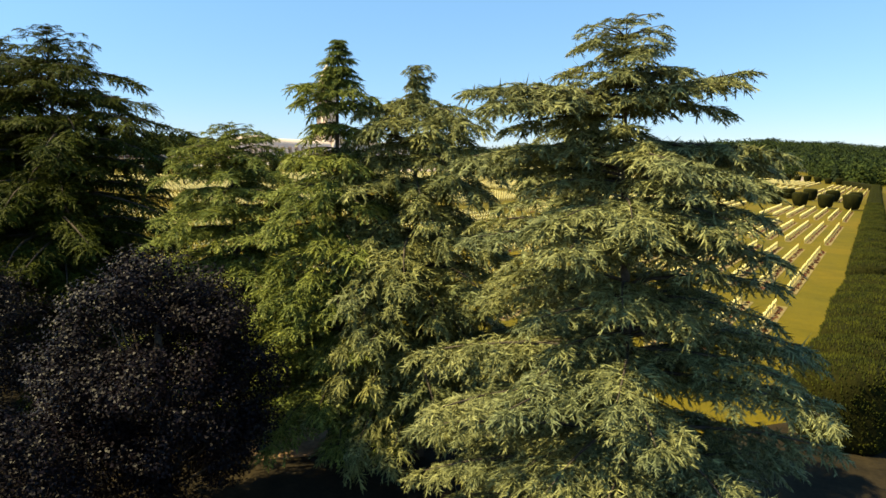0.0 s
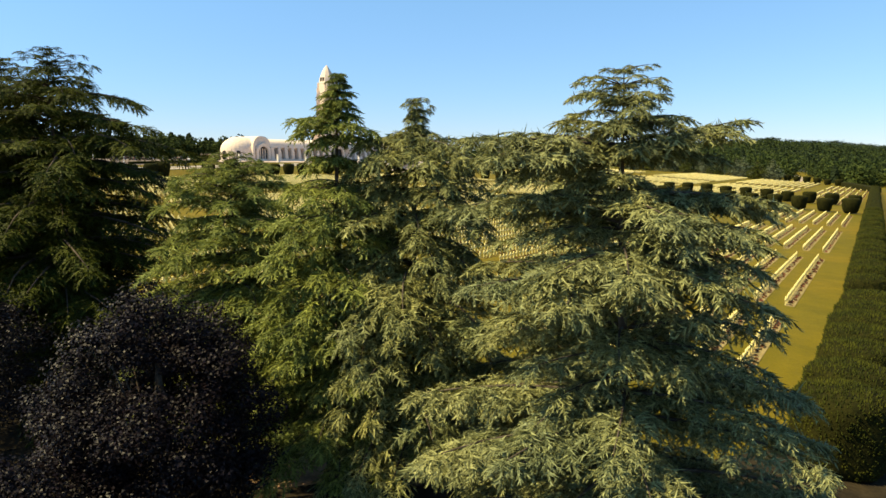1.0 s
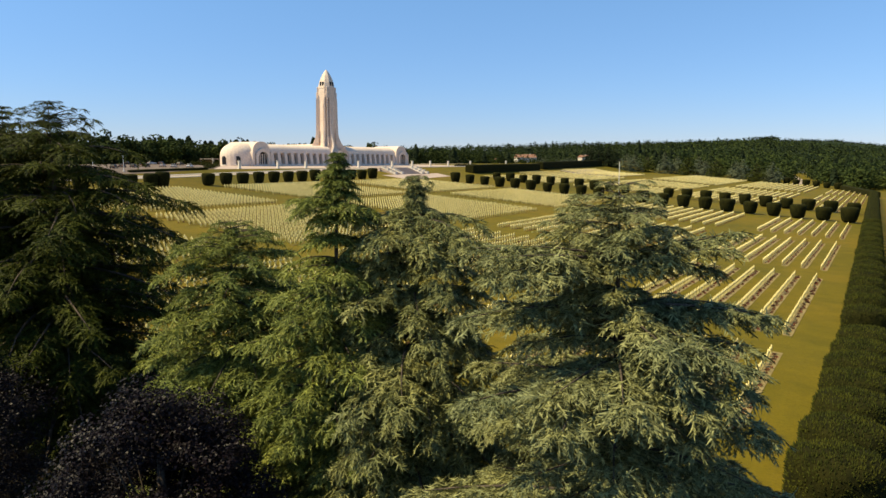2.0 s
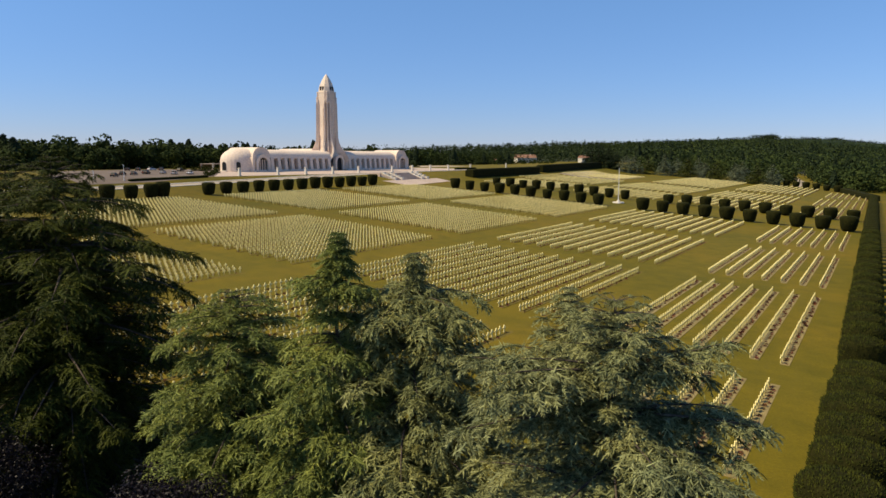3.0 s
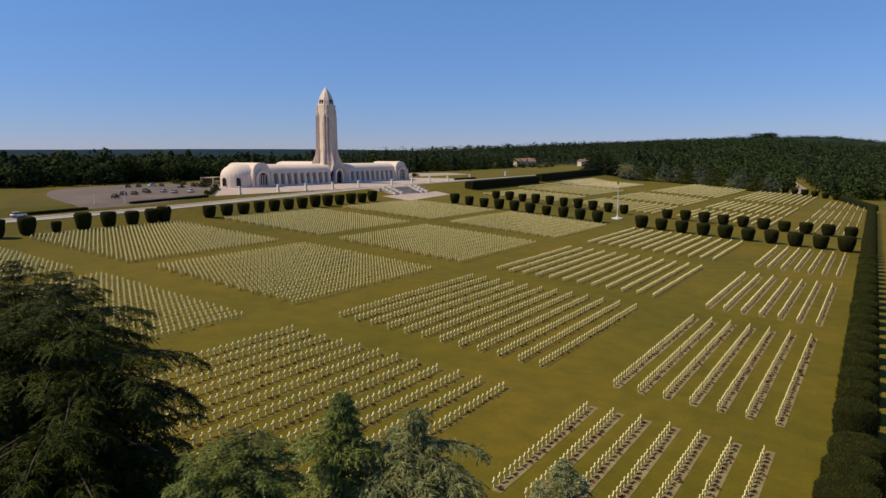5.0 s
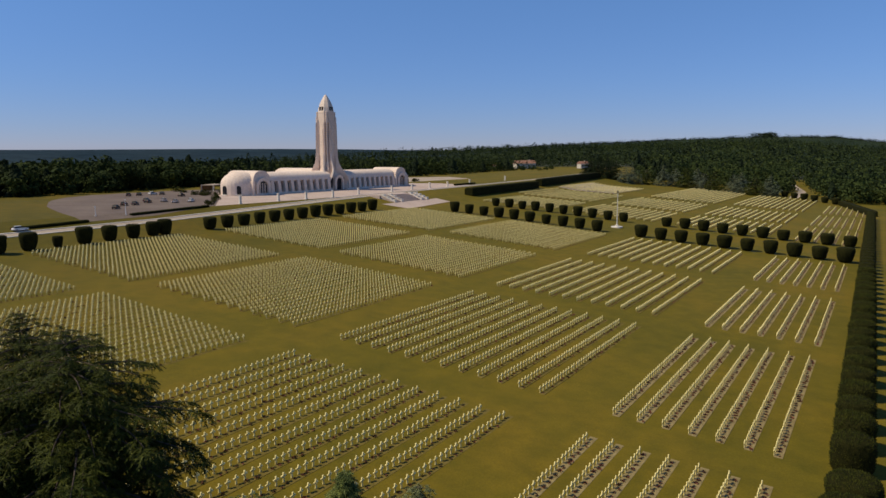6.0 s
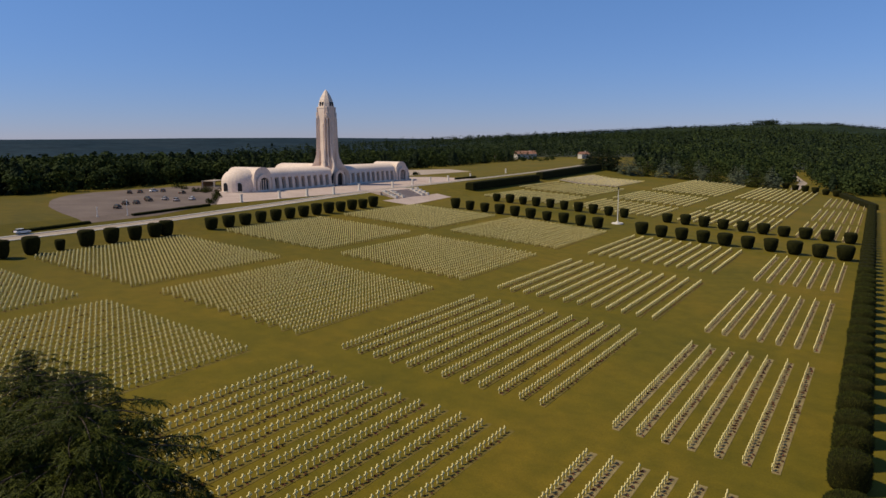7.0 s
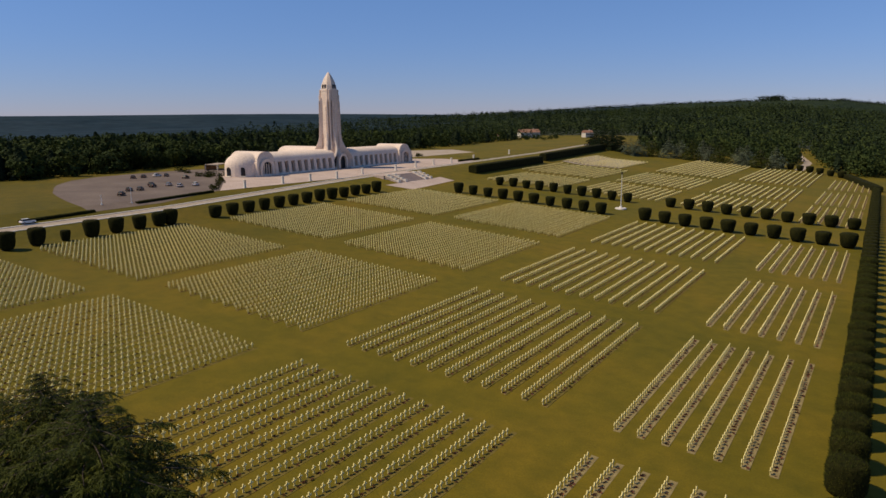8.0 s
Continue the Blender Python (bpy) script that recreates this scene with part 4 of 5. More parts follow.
def hedge(x0, y0, x1, y1, width, height, seed, label, mat=None, count=1500):
    """A clipped hedge along a line, with soft edges and uneven faces."""
    rng = np.random.default_rng(seed)
    d = Vector((x1 - x0, y1 - y0, 0))
    n = max(4, int(d.length / 2.0))
    side = Vector((d.y, -d.x, 0)).normalized()
    shape = [(-0.5, 0), (-0.52, 0.5), (-0.5, 0.88), (-0.42, 0.98), (0, 1.0), (0.42, 0.98), (0.5, 0.88), (0.52, 0.5), (0.5, 0)]
    bx, by = (x0 + x1) / 2, (y0 + y1) / 2
    bz = gz(bx, by)
    rings = []
    for i in range(n + 1):
        p = Vector((x0, y0, 0)) + d * i / n
        g = gz(p.x, p.y) - 0.1
        taper = 0.9 if i in (0, n) else 1.0
        ring = []
        for k, (a, h) in enumerate(shape):
            w = 0.16 * noise.noise((i * 0.7, k * 0.8, seed))
            q = p + side * (a * width * taper + w)
            ring.append((q.x - bx, q.y - by, g - bz + h * height * taper + (w if h else 0)))
        rings.append(ring)
    v, f = loft(rings)
    root = empty("hedge", (bx, by, bz), label, "hedge", "hedges")
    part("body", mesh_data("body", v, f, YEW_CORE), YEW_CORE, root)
    tagged(part("foliage", sprigs_on(v, f, rng, count, 0.25, 0.06, YEW), YEW, root), kind="stuff")


hedge(-189, 316, -193, 404, 5.0, 4.2, 1, "long dark clipped hedge beside the road")
hedge(-196, 414, -206, 545, 5.0, 4.6, 2, "long dark clipped hedge beside the far graves")
hedge(-34, 528, -13, 452, 4.0, 3.2, 3, "clipped dark hedge at the cemetery corner")
hedge(-196, 95, -198, 117, 1.3, 0.75, 5, "low dark hedge along the road")
hedge(-201.5, 133, -205, 165, 1.3, 0.75, 6, "low dark hedge along the car park")
hedge(-220, 352, -222, 378, 1.6, 1.2, 7, "low dark hedge at the end of the terrace", count=500)


# ---- the memorial: tower, vaulted cloister wings, apses and chapel ----
BASE = (-245.0, 270.6, 18.15)
memorial = empty("memorial_building", BASE, "pale stone memorial with a shell-shaped tower over long vaulted wings", "memorial", turn=1.2)


def tower_ring(z, half, cut):
    """A square with cut corners."""
    c = half - cut
    pts = [(half, -c), (half, c), (c, half), (-c, half), (-half, c), (-half, -c), (-c, -half), (c, -half)]
    return [(x, y, z) for x, y in pts]


def memorial_tower():
    levels = [(-0.5, 6.9, 3.2), (4.0, 6.5, 3.1), (6.5, 5.9, 3.0), (8.5, 5.0, 2.8), (10.8, 4.25, 2.6), (15.0, 3.85, 2.5), (19, 3.7, 2.5), (24, 3.65, 2.5), (31, 3.62, 2.5), (32.5, 3.7, 2.1), (35.2, 3.68, 1.8),
              (37.5, 3.6, 1.7), (39.5, 3.3, 1.6), (41.2, 2.8, 1.4), (42.8, 2.15, 1.1), (44.2, 1.4, 0.75), (45.3, 0.68, 0.35), (46.0, 0.06, 0.03)]
    v, f = loft([tower_ring(z * 1.025 if z > 15 else z, half, cut) for z, half, cut in levels])
    body = part("tower", mesh_data("tower", v, f, STONE), STONE, memorial, "pale stone tower shaped like a pointed shell")
    # deep ribs down the cut corners, ornament above them, a wedge-shaped buttress at the foot
    for k in range(4):
        m = Matrix.Rotation(k * math.pi / 2, 4, "Z")
        diag = Matrix.Rotation(k * math.pi / 2 + math.pi / 4, 4, "Z")
        for off in (-1.3, 0.0, 1.3):
            far = 5.35 if off == 0 else 4.75
            rings = []
            for z, r in ((9.5, far + 1.4), (11.5, far + 0.6), (14.5, far + 0.2), (21, far), (32.3, far - 0.15), (34.3, far - 0.6)):
                rings.append([(r, off - 0.3, z), (r, off + 0.3, z), (2.9, off + 0.34, z), (2.9, off - 0.34, z)])
            v, f = loft(rings)
            part("rib", mesh_data("rib", [tuple(diag @ Vector(p)) for p in v], f, STONE), STONE, body)
        for z, w, h, r in ((33.4, 3.2, 1.0, 4.5), (34.7, 1.1, 2.4, 4.75), (34.4, 2.6, 0.9, 4.3), (37.2, 0.8, 2.6, 4.4)):
            bm = box_bm((1.4, w, h), (r - 0.4, 0, z), 0.22)
            bmesh.ops.transform(bm, matrix=diag, verts=bm.verts[:])
            part("ornament", bm, STONE, body)
        # a forked buttress: two arms leave the shaft and meet on a narrow post
        rings = []
        for z, r, w in ((-0.5, 8.2, 0.3), (3.6, 8.0, 0.4), (6.2, 7.2, 1.1), (8.6, 6.1, 1.7), (11.0, 5.1, 1.7), (14.0, 4.6, 1.2)):
            rings.append([(r, -w, z), (r, w, z), (4.4, w * 0.8, z), (4.4, -w * 0.8, z)])
        v, f = loft(rings)
        me = mesh_data("buttress", [tuple(diag @ Vector(p)) for p in v], f, STONE)
        buttress = part("buttress", me, STONE, body)
        part("post", mesh_data("post", [tuple(diag @ Vector(p)) for p in loft([[(11.0, -0.45, z), (11.0, 0.45, z), (8.4, 0.45, z), (8.4, -0.45, z)] for z in (-0.5, 5.2)])[0]],
                               loft([[(0, 0, 0)] * 4] * 2)[1], STONE), STONE, buttress)
        for sgn in (-1, 1):
            rings = []
            for z, r, off in ((4.2, 10.9, 0.3), (6.4, 10.1, 1.3), (8.8, 8.5, 2.2), (11.0, 6.9, 2.3), (13.5, 5.8, 1.9), (18.0, 5.0, 1.6)):
                a, b = sgn * (off - 0.4), sgn * (off + 0.4)
                rings.append([(r, min(a, b), z), (r, max(a, b), z), (4.2, max(a, b), z), (4.2, min(a, b), z)])
            v, f = loft(rings)
            part("arm", mesh_data("arm", [tuple(diag @ Vector(p)) for p in v], f, STONE), STONE, buttress)
        # near-black solid blocks in place of the shade inside narrow niches
        for off in (-1.55, 1.55):
            v, f = loft([[(8.35, off - 0.35, 1.0), (8.35, off + 0.35, 1.0), (7.2, off + 0.35, 1.0), (7.2, off - 0.35, 1.0)],
                         [(8.2, off - 0.75, 6.0), (8.2, off + 0.75, 6.0), (7.0, off + 0.75, 6.0), (7.0, off - 0.75, 6.0)]])
            me = mesh_data("niche_shade", [tuple(diag @ Vector(p)) for p in v], f, GLASS_AND_SHADE)
            part("niche_shade", me, GLASS_AND_SHADE, body, "near-black block standing in for the shade of a narrow opening")
        for y in (-0.75, 0.75):
            bm = box_bm((0.6, 0.95, 2.4), (3.22, y, 39.7), 0.0)
            bmesh.ops.transform(bm, matrix=m, verts=bm.verts[:])
            part("window", bm, GLASS_AND_SHADE, body, "dark slit window")
        bm = box_bm((0.25, 3.0, 0.35), (3.62, 0, 38.0), 0.05)
        bmesh.ops.transform(bm, matrix=m, verts=bm.verts[:])
        part("window_sill", bm, STONE, body)
        # a tall shallow panel on each face
        bm = box_bm((0.5, 2.0, 15.0), (3.62, 0, 23.0), 0.1)
        bmesh.ops.transform(bm, matrix=m, verts=bm.verts[:])
        part("face_panel", bm, STONE, body)
    porch_arch(body, Matrix.Translation((7.1, 0, 0)), 2.2, 6.2, 1.2)


def arch_outline(half, spring, top, n=10):
    pts = [(-half, 0.0), (-half, spring)]
    for k in range(1, n):
        a = math.pi * (1 - k / n)
        pts.append((math.cos(a) * half, spring + math.sin(a) * (top - spring)))
    return pts + [(half, spring), (half, 0.0)]


def prism(outline, x0, x1):
    """An outline in y and z pushed from x0 to x1."""
    return loft([[(x0, y, z) for y, z in outline], [(x1, y, z) for y, z in outline]])


def porch_arch(parent, m, half, top, ring):
    """A round-arched doorway: a thick stone arch, a near-black panel painting the shade inside."""
    inner, outer = arch_outline(half, top * 0.62, top), arch_outline(half + ring, top * 0.62, top + ring)
    k = len(inner)
    verts, faces = [], []
    for x in (-0.2, 1.1):
        verts += [(x, y, z) for y, z in outer] + [(x, y, z) for y, z in inner]
    for i in range(k - 1):
        a, b = i, i + 1
        faces += [(2 * k + a, 2 * k + b, 3 * k + b, 3 * k + a), (b, a, k + a, k + b), (a, b, 2 * k + b, 2 * k + a), (k + b, k + a, 3 * k + a, 3 * k + b)]
    me = mesh_data("arch", [tuple(m @ Vector(p)) for p in verts], faces, STONE)
    part("arch", me, STONE, parent)
    v, f = prism(inner, -0.15, 0.1)
    part("doorway", mesh_data("doorway", [tuple(m @ Vector(p)) for p in v], f, GLASS_AND_SHADE), GLASS_AND_SHADE, parent, "near-black panel for the shade in the arched entrance")


def vault_profile(half, wall, top, n=18, lip=0.0):
    """Half-round section in x and z, from foot to foot."""
    pts = [(half + lip, wall)]
    for k in range(1, n):
        a = math.pi * k / n
        c, s = math.cos(a), math.sin(a)
        pts.append((math.copysign(abs(c) ** 0.8, c) * half, wall + abs(s) ** 0.85 * (top - wall)))
    return pts + [(-half - lip, wall)]


def wing(sign):
    """One cloister wing: vault, recessed wall, piers with windows between."""
    y0, y1 = 5.5, 47.5
    prof = vault_profile(7.6, 5.6, 9.6)
    ys = np.linspace(y0, y1, 16) * sign
    v, f = loft([[(x, y, z) for x, z in prof] for y in ys], True, True)
    vault = part("vault", mesh_data("vault", v, f, STONE, False), STONE, memorial, "pale stone barrel vault")
    wall = part("wall", box_bm((13.0, y1 - y0, 6.4), (-0.2, sign * (y0 + y1) / 2, 2.6)), STONE, memorial)
    part("plinth", box_bm((17.2, y1 - y0, 1.0), (0, sign * (y0 + y1) / 2, -0.1), 0.15), STONE_TRIM, memorial)
    n = 10
    for k in range(n):
        y = sign * (y0 + 2.4 + (y1 - y0 - 4.2) * k / (n - 1))
        for face in (1, -1):
            rings = []
            for z, x, w in ((0.0, 8.5, 0.95), (3.5, 8.2, 0.9), (5.6, 7.9, 0.85), (7.0, 7.1, 0.7), (7.8, 6.3, 0.4)):
                rings.append([(x * face, y - w, z), (x * face, y + w, z), (5.0 * face, y + w, z), (5.0 * face, y - w, z)])
            pv, pf = loft(rings)
            part("pier", mesh_data("pier", pv, pf, STONE), STONE, wall)
        if k < n - 1:
            yc = y + sign * (y1 - y0 - 4.2) / (n - 1) / 2
            m = Matrix.Translation((6.28, yc, 0.6))
            out = arch_outline(1.1, 3.6, 4.9, 8)
            pv, pf = prism(out, 0, 0.12)
            part("window", mesh_data("window", [tuple(m @ Vector(p)) for p in pv], pf, GLASS_AND_SHADE), GLASS_AND_SHADE, wall, "dark arched window")
            sill = box_bm((0.4, 2.7, 0.3), (6.5, yc, 0.5), 0.05)
            part("window_sill", sill, STONE_TRIM, wall)


def end_pavilion(sign):
    """A cross vault with an arched gable, closed by a rounded apse."""
    yc = sign * 52.4
    prof = [(y, z) for y, z in vault_profile(5.2, 4.6, 10.4)]
    v, f = loft([[(x, yc + y, z) for y, z in prof] for x in (-8.6, -4, 0, 4, 8.3)])
    part("cross_vault", mesh_data("cross_vault", v, f, STONE), STONE, memorial, "pale stone cross vault with an arched gable")
    body = part("pavilion_wall", box_bm((15.6, 10.2, 5.4), (-0.4, yc, 2.1)), STONE, memorial)
    porch_arch(body, Matrix.Translation((8.4, yc, 0)), 2.7, 6.0, 1.4)
    for dy in (-1.35, 0, 1.35):
        part("mullion", box_bm((0.5, 0.4, 5.2), (8.6, yc + dy, 2.5), 0.05), STONE, body)
    for dy in (-5.3, 5.3):
        part("pilaster", box_bm((1.6, 1.2, 6.2), (8.4, yc + dy, 3.0), 0.2), STONE, body)
    rings = []
    for k in range(11):
        b = (math.pi / 2) * k / 10
        # half an ellipsoid over a round wall
        rings.append([(math.sin(a) * 8.0 * math.cos(b) ** 0.75, sign * (56.0 + math.cos(a) * 10.0 * math.cos(b) ** 0.75), 4.2 + 5.8 * math.sin(b)) for a in np.linspace(-math.pi / 2, math.pi / 2, 17)])
    foot = [[(math.sin(a) * 8.0, sign * (56.0 + math.cos(a) * 10.0), z) for a in np.linspace(-math.pi / 2, math.pi / 2, 17)] for z in (-0.5, 1.0, 4.2)]
    v, f = loft(foot + rings[1:], True, True)
    apse = part("apse", mesh_data("apse", v, f, STONE, False), STONE, memorial, "pale stone rounded apse")
    for a in (-0.0, 0.75, -0.75):
        m = Matrix.Translation((math.sin(a) * 8.0, sign * (56.0 + math.cos(a) * 10.0), 0.4)) @ Matrix.Rotation(sign * (math.pi / 2) - sign * a * 0.75, 4, "Z")
        v, f = prism(arch_outline(1.1, 2.6, 3.7, 8), -0.5, 0.12)
        part("window", mesh_data("window", [tuple(m @ Vector(p)) for p in v], f, GLASS_AND_SHADE), GLASS_AND_SHADE, apse, "dark arched window")
        bm = box_bm((0.7, 3.2, 0.35), (0.05, 0, -0.15), 0.05)
        bmesh.ops.transform(bm, matrix=m, verts=bm.verts[:])
        part("window_sill", bm, STONE_TRIM, apse)
    part("plinth", box_bm((18, 10.8, 0.9), (0.4, yc, -0.1), 0.15), STONE_TRIM, memorial)


def chapel():
    prof = vault_profile(7.5, 5.5, 10.6)
    v, f = loft([[(x, y, z) for y, z in prof] for x in np.linspace(-30, -3, 8)])
    part("chapel_vault", mesh_data("chapel_vault", v, f, STONE), STONE, memorial, "pale stone chapel vault behind the tower")
    part("chapel_wall", box_bm((27, 14.4, 6.4), (-16.5, 0, 2.6)), STONE, memorial)


memorial_tower()
for s in (-1, 1):
    wing(s)
    end_pavilion(s)
chapel()


def stair():
    """A broad stair up the bank to a landing; a pair of stepped cheek walls at each end."""
    x0, run, y0 = -188.3, 8.0, 264.7
    root = empty("stone_stairs", (x0, y0, gz(x0, y0)), "broad pale stone stairs with stepped cheek walls on the grass bank", "stairs")
    z = 17.35 - gz(x0, y0)
    n = 18
    for k in range(n):
        h = z * (k + 1) / n
        part("step", box_bm((run / n + 0.03, 26.0, 0.9), (-run * (k + 0.5) / n, 0, h - 0.45)), PAVING, root)
    part("landing", box_bm((8.6, 27.0, 3.0), (-run - 4.25, 0, z - 1.5), 0.05), PAVING, root)
    for y in (-12.0, -7.0, 8.5, 12.8):
        for k in range(4):
            h = z * (k + 1) / 4 + 0.35
            part("cheek_wall", box_bm((run / 4 - 0.01, 1.3, 3.2), (-run * (k + 0.5) / 4, y, h - 1.6), 0.06), STONE_TRIM, root, "white stone cheek wall")
            part("coping", box_bm((run / 4 - 0.02, 1.5, 0.18), (-run * (k + 0.5) / 4, y, h + 0.09), 0.04), STONE_TRIM, root)


stair()


def pillar(x, y, h=3.0):
    root = empty("stone_pillar", (x, y, gz(x, y)), "slim white stone pillar on the terrace edge", "pillar", "terrace pillars")
    part("base", box_bm((1.1, 1.1, 0.4), (0, 0, 0.2), 0.04), STONE_TRIM, root)
    part("shaft", box_bm((0.8, 0.8, h - 0.6), (0, 0, 0.4 + (h - 0.6) / 2), 0.05), STONE_TRIM, root)
    part("cap", box_bm((1.0, 1.0, 0.25), (0, 0, h - 0.08), 0.06), STONE_TRIM, root)


for px, py in ((-206, 180.3), (-207, 200.4), (-206, 214.8), (-205.6, 230.6), (-210, 252.9), (-210.4, 278.7), (-215, 301.9), (-217, 321.3), (-217, 339.3), (-222, 372), (-234, 440)):
    pillar(px, py)


def lamp_post(x, y, h):
    root = empty("lamp_post", (x, y, gz(x, y)), "slim white lamp post at the car park", "lamp post", "lamp posts")
    part("foot", cyl_bm(0.3, 0.25, 0.4, (0, 0, 0.2), 12), STONE_TRIM, root)
    part("post", cyl_bm(0.09, 0.06, h, (0, 0, h / 2), 10), POLE_PAINT, root)
    part("lamp_head", cyl_bm(0.13, 0.22, 0.35, (0, 0, h + 0.17), 12), POLE_PAINT, root)


lamp_post(-202.4, 131.9, 4.6)
lamp_post(-204, 123, 2.6)


def low_wall(x0, y0, x1, y1, label):
    d = Vector((x1 - x0, y1 - y0, 0))
    ang = math.degrees(math.atan2(d.y, d.x))
    root = empty("low_wall", ((x0 + x1) / 2, (y0 + y1) / 2, gz((x0 + x1) / 2, (y0 + y1) / 2)), label, "wall", "low walls", turn=ang)
    part("wall_body", box_bm((d.length, 0.5, 0.9), (0, 0, 0.35), 0.03), STONE_TRIM, root)
    part("coping", box_bm((d.length + 0.2, 0.75, 0.14), (0, 0, 0.86), 0.03), STONE_TRIM, root)


low_wall(-235.2, 212, -236.6, 262, "low white stone wall before the cloister")
low_wall(-236.8, 279, -238.2, 330, "low white stone wall before the cloister")


def flagpole(x, y, h):
    root = empty("flagpole", (x, y, gz(x, y)), "tall white flagpole on a round stone base", "flagpole")
    part("base", cyl_bm(2.3, 2.2, 0.5, (0, 0, 0.2), 32), STONE_TRIM, root, "round pale stone base")
    part("pedestal", cyl_bm(0.7, 0.5, 0.7, (0, 0, 0.75), 16), STONE_TRIM, root)
    part("pole", cyl_bm(0.16, 0.10, h, (0, 0, h / 2 + 0.4), 14), POLE_PAINT, root, "white painted pole")
    part("finial", cyl_bm(0.34, 0.22, 0.9, (0, 0, h + 0.5), 10), RUBBER, root, "dark finial")


flagpole(-94.4, 272.5, 13.6)


# ---- cars ----
def car(x, y, turn, paint, big=1.0):
    root = empty("car", (x, y, gz(x, y) + 0.06), f"{paint} car parked on the asphalt", "car", "parked cars", turn=turn)
    mat = CAR_PAINT[paint]
    prof = [(-2.1, 0.45), (-2.15, 0.75), (-1.95, 0.95), (-0.9, 1.0), (0.95, 0.98), (1.9, 0.82), (2.15, 0.62), (2.1, 0.38), (1.0, 0.3), (-1.2, 0.3)]
    rings = []
    for yy, k in ((-0.86, 0.93), (-0.8, 1.0), (0.8, 1.0), (0.86, 0.93)):
        rings.append([(px * (0.985 if k < 1 else 1), yy, 0.65 + (pz - 0.65) * k) for px, pz in prof])
    v, f = loft(rings)
    part("body", mesh_data("body", v, f, mat), mat, root)
    roof = [(-1.9, 0.95, 0.8), (-1.45, 1.48, 0.62), (0.25, 1.5, 0.62), (1.05, 0.97, 0.8)]
    v = [(a, -w, z) for a, z, w in roof] + [(a, w, z) for a, z, w in roof]
    glass = [(0, 1, 2, 3), (7, 6, 5, 4), (0, 4, 5, 1), (2, 6, 7, 3), (1, 5, 6, 2)]
    part("glasshouse", mesh_data("glasshouse", v, glass + [(3, 7, 4, 0)], GLASS_AND_SHADE), GLASS_AND_SHADE, root, "dark glass")
    part("roof", box_bm((1.75, 1.2, 0.07), (-0.6, 0, 1.5), 0.02), mat, root)
    for wx in (-1.3, 1.3):
        for wy in (-0.78, 0.78):
            rot = Matrix.Rotation(math.pi / 2, 4, "X")
            w = part("wheel", cyl_bm(0.32, 0.32, 0.22, (wx, wy, 0.32), 16, rot), RUBBER, root, "black tyre")
            part("rim", cyl_bm(0.19, 0.19, 0.24, (wx, wy, 0.32), 10, rot), STEEL, w)
    for wy in (-0.6, 0.6):
        part("headlight", box_bm((0.1, 0.35, 0.14), (2.08, wy, 0.68), 0.03), HEAD_GLASS, root)
        part("tail_light", box_bm((0.1, 0.3, 0.16), (-2.12, wy, 0.78), 0.03), LAMP_GLASS, root)
    root.scale = (big, big, big)


for cx, cy, turn, paint in ((-219.3, 139.3, 128, "black"), (-228.8, 148.3, 132, "black"), (-228.2, 152.2, 130, "grey"), (-268.4, 175.8, 138, "black"), (-268.0, 180.4, 134, "black"),
                            (-269.0, 187.5, 96, "white"), (-265.6, 189.6, 134, "grey"), (-238.4, 163.6, 128, "black"), (-233.7, 161.0, 126, "black"), (-233.4, 167.6, 128, "silver"),
                            (-226.6, 167.5, 130, "silver"), (-226.4, 174.3, 126, "white"), (-252.0, 189.1, 116, "black")):
    car(cx, cy, turn, paint, 0.9)
car(-194.3, 96.3, 92, "white", 0.9)


# ---- small buildings at the wood's edge ----
def house(x, y, turn, w, d, h, label):
    root = empty("house", (x, y, gz(x, y)), label, "house", turn=turn)
    wall = part("wall", box_bm((w, d, h + 0.6), (0, 0, h / 2 - 0.3)), PLASTER, root)
    r = h + d * 0.32
    v = [(-w / 2 - 0.5, -d / 2 - 0.5, h - 0.2), (w / 2 + 0.5, -d / 2 - 0.5, h - 0.2), (w / 2 + 0.5, d / 2 + 0.5, h - 0.2), (-w / 2 - 0.5, d / 2 + 0.5, h - 0.2), (-w / 2 - 0.5, 0, r), (w / 2 + 0.5, 0, r)]
    part("roof", mesh_data("roof", v, [(0, 1, 5, 4), (2, 3, 4, 5), (0, 4, 3), (1, 2, 5), (3, 2, 1, 0)], ROOF_TILE), ROOF_TILE, root, "orange tiled roof")
    part("chimney", box_bm((0.9, 0.9, 2.0), (w * 0.25, 0.4, r), 0.04), PLASTER, root)
    for k in range(4):
        part("window", box_bm((1.3, 0.12, 1.5), (-w / 2 + (k + 0.5) * w / 4, -d / 2 - 0.02, h * 0.55)), GLASS_AND_SHADE, wall)


house(-390, 782, 50, 25, 11, 6.4, "cream house with a dull orange roof half hidden by bushes")
house(-409, 747, 40, 8, 6, 4.0, "small cream house half hidden by bushes")
house(-318, 790, 60, 11, 8, 5.5, "small pale building beside dark conifers at the wood's edge")
shelter = empty("shelter", (-282, 230, gz(-282, 230)), "low flat-roofed grey shelter behind the memorial", "shelter", turn=25)
part("roof", box_bm((6, 12, 0.4), (0, 0, 2.6), 0.05), ROAD, shelter, "flat pale roof slab")
for a in (-3.0, 3.0):
    for b in (-6.6, 6.6):
        part("post", box_bm((0.4, 0.4, 2.9), (a, b, 1.45), 0.03), PLASTER, shelter)
part("back_wall", box_bm((0.3, 14, 2.8), (-3.2, 0, 1.4)), BARE, shelter, "dark brown back wall")


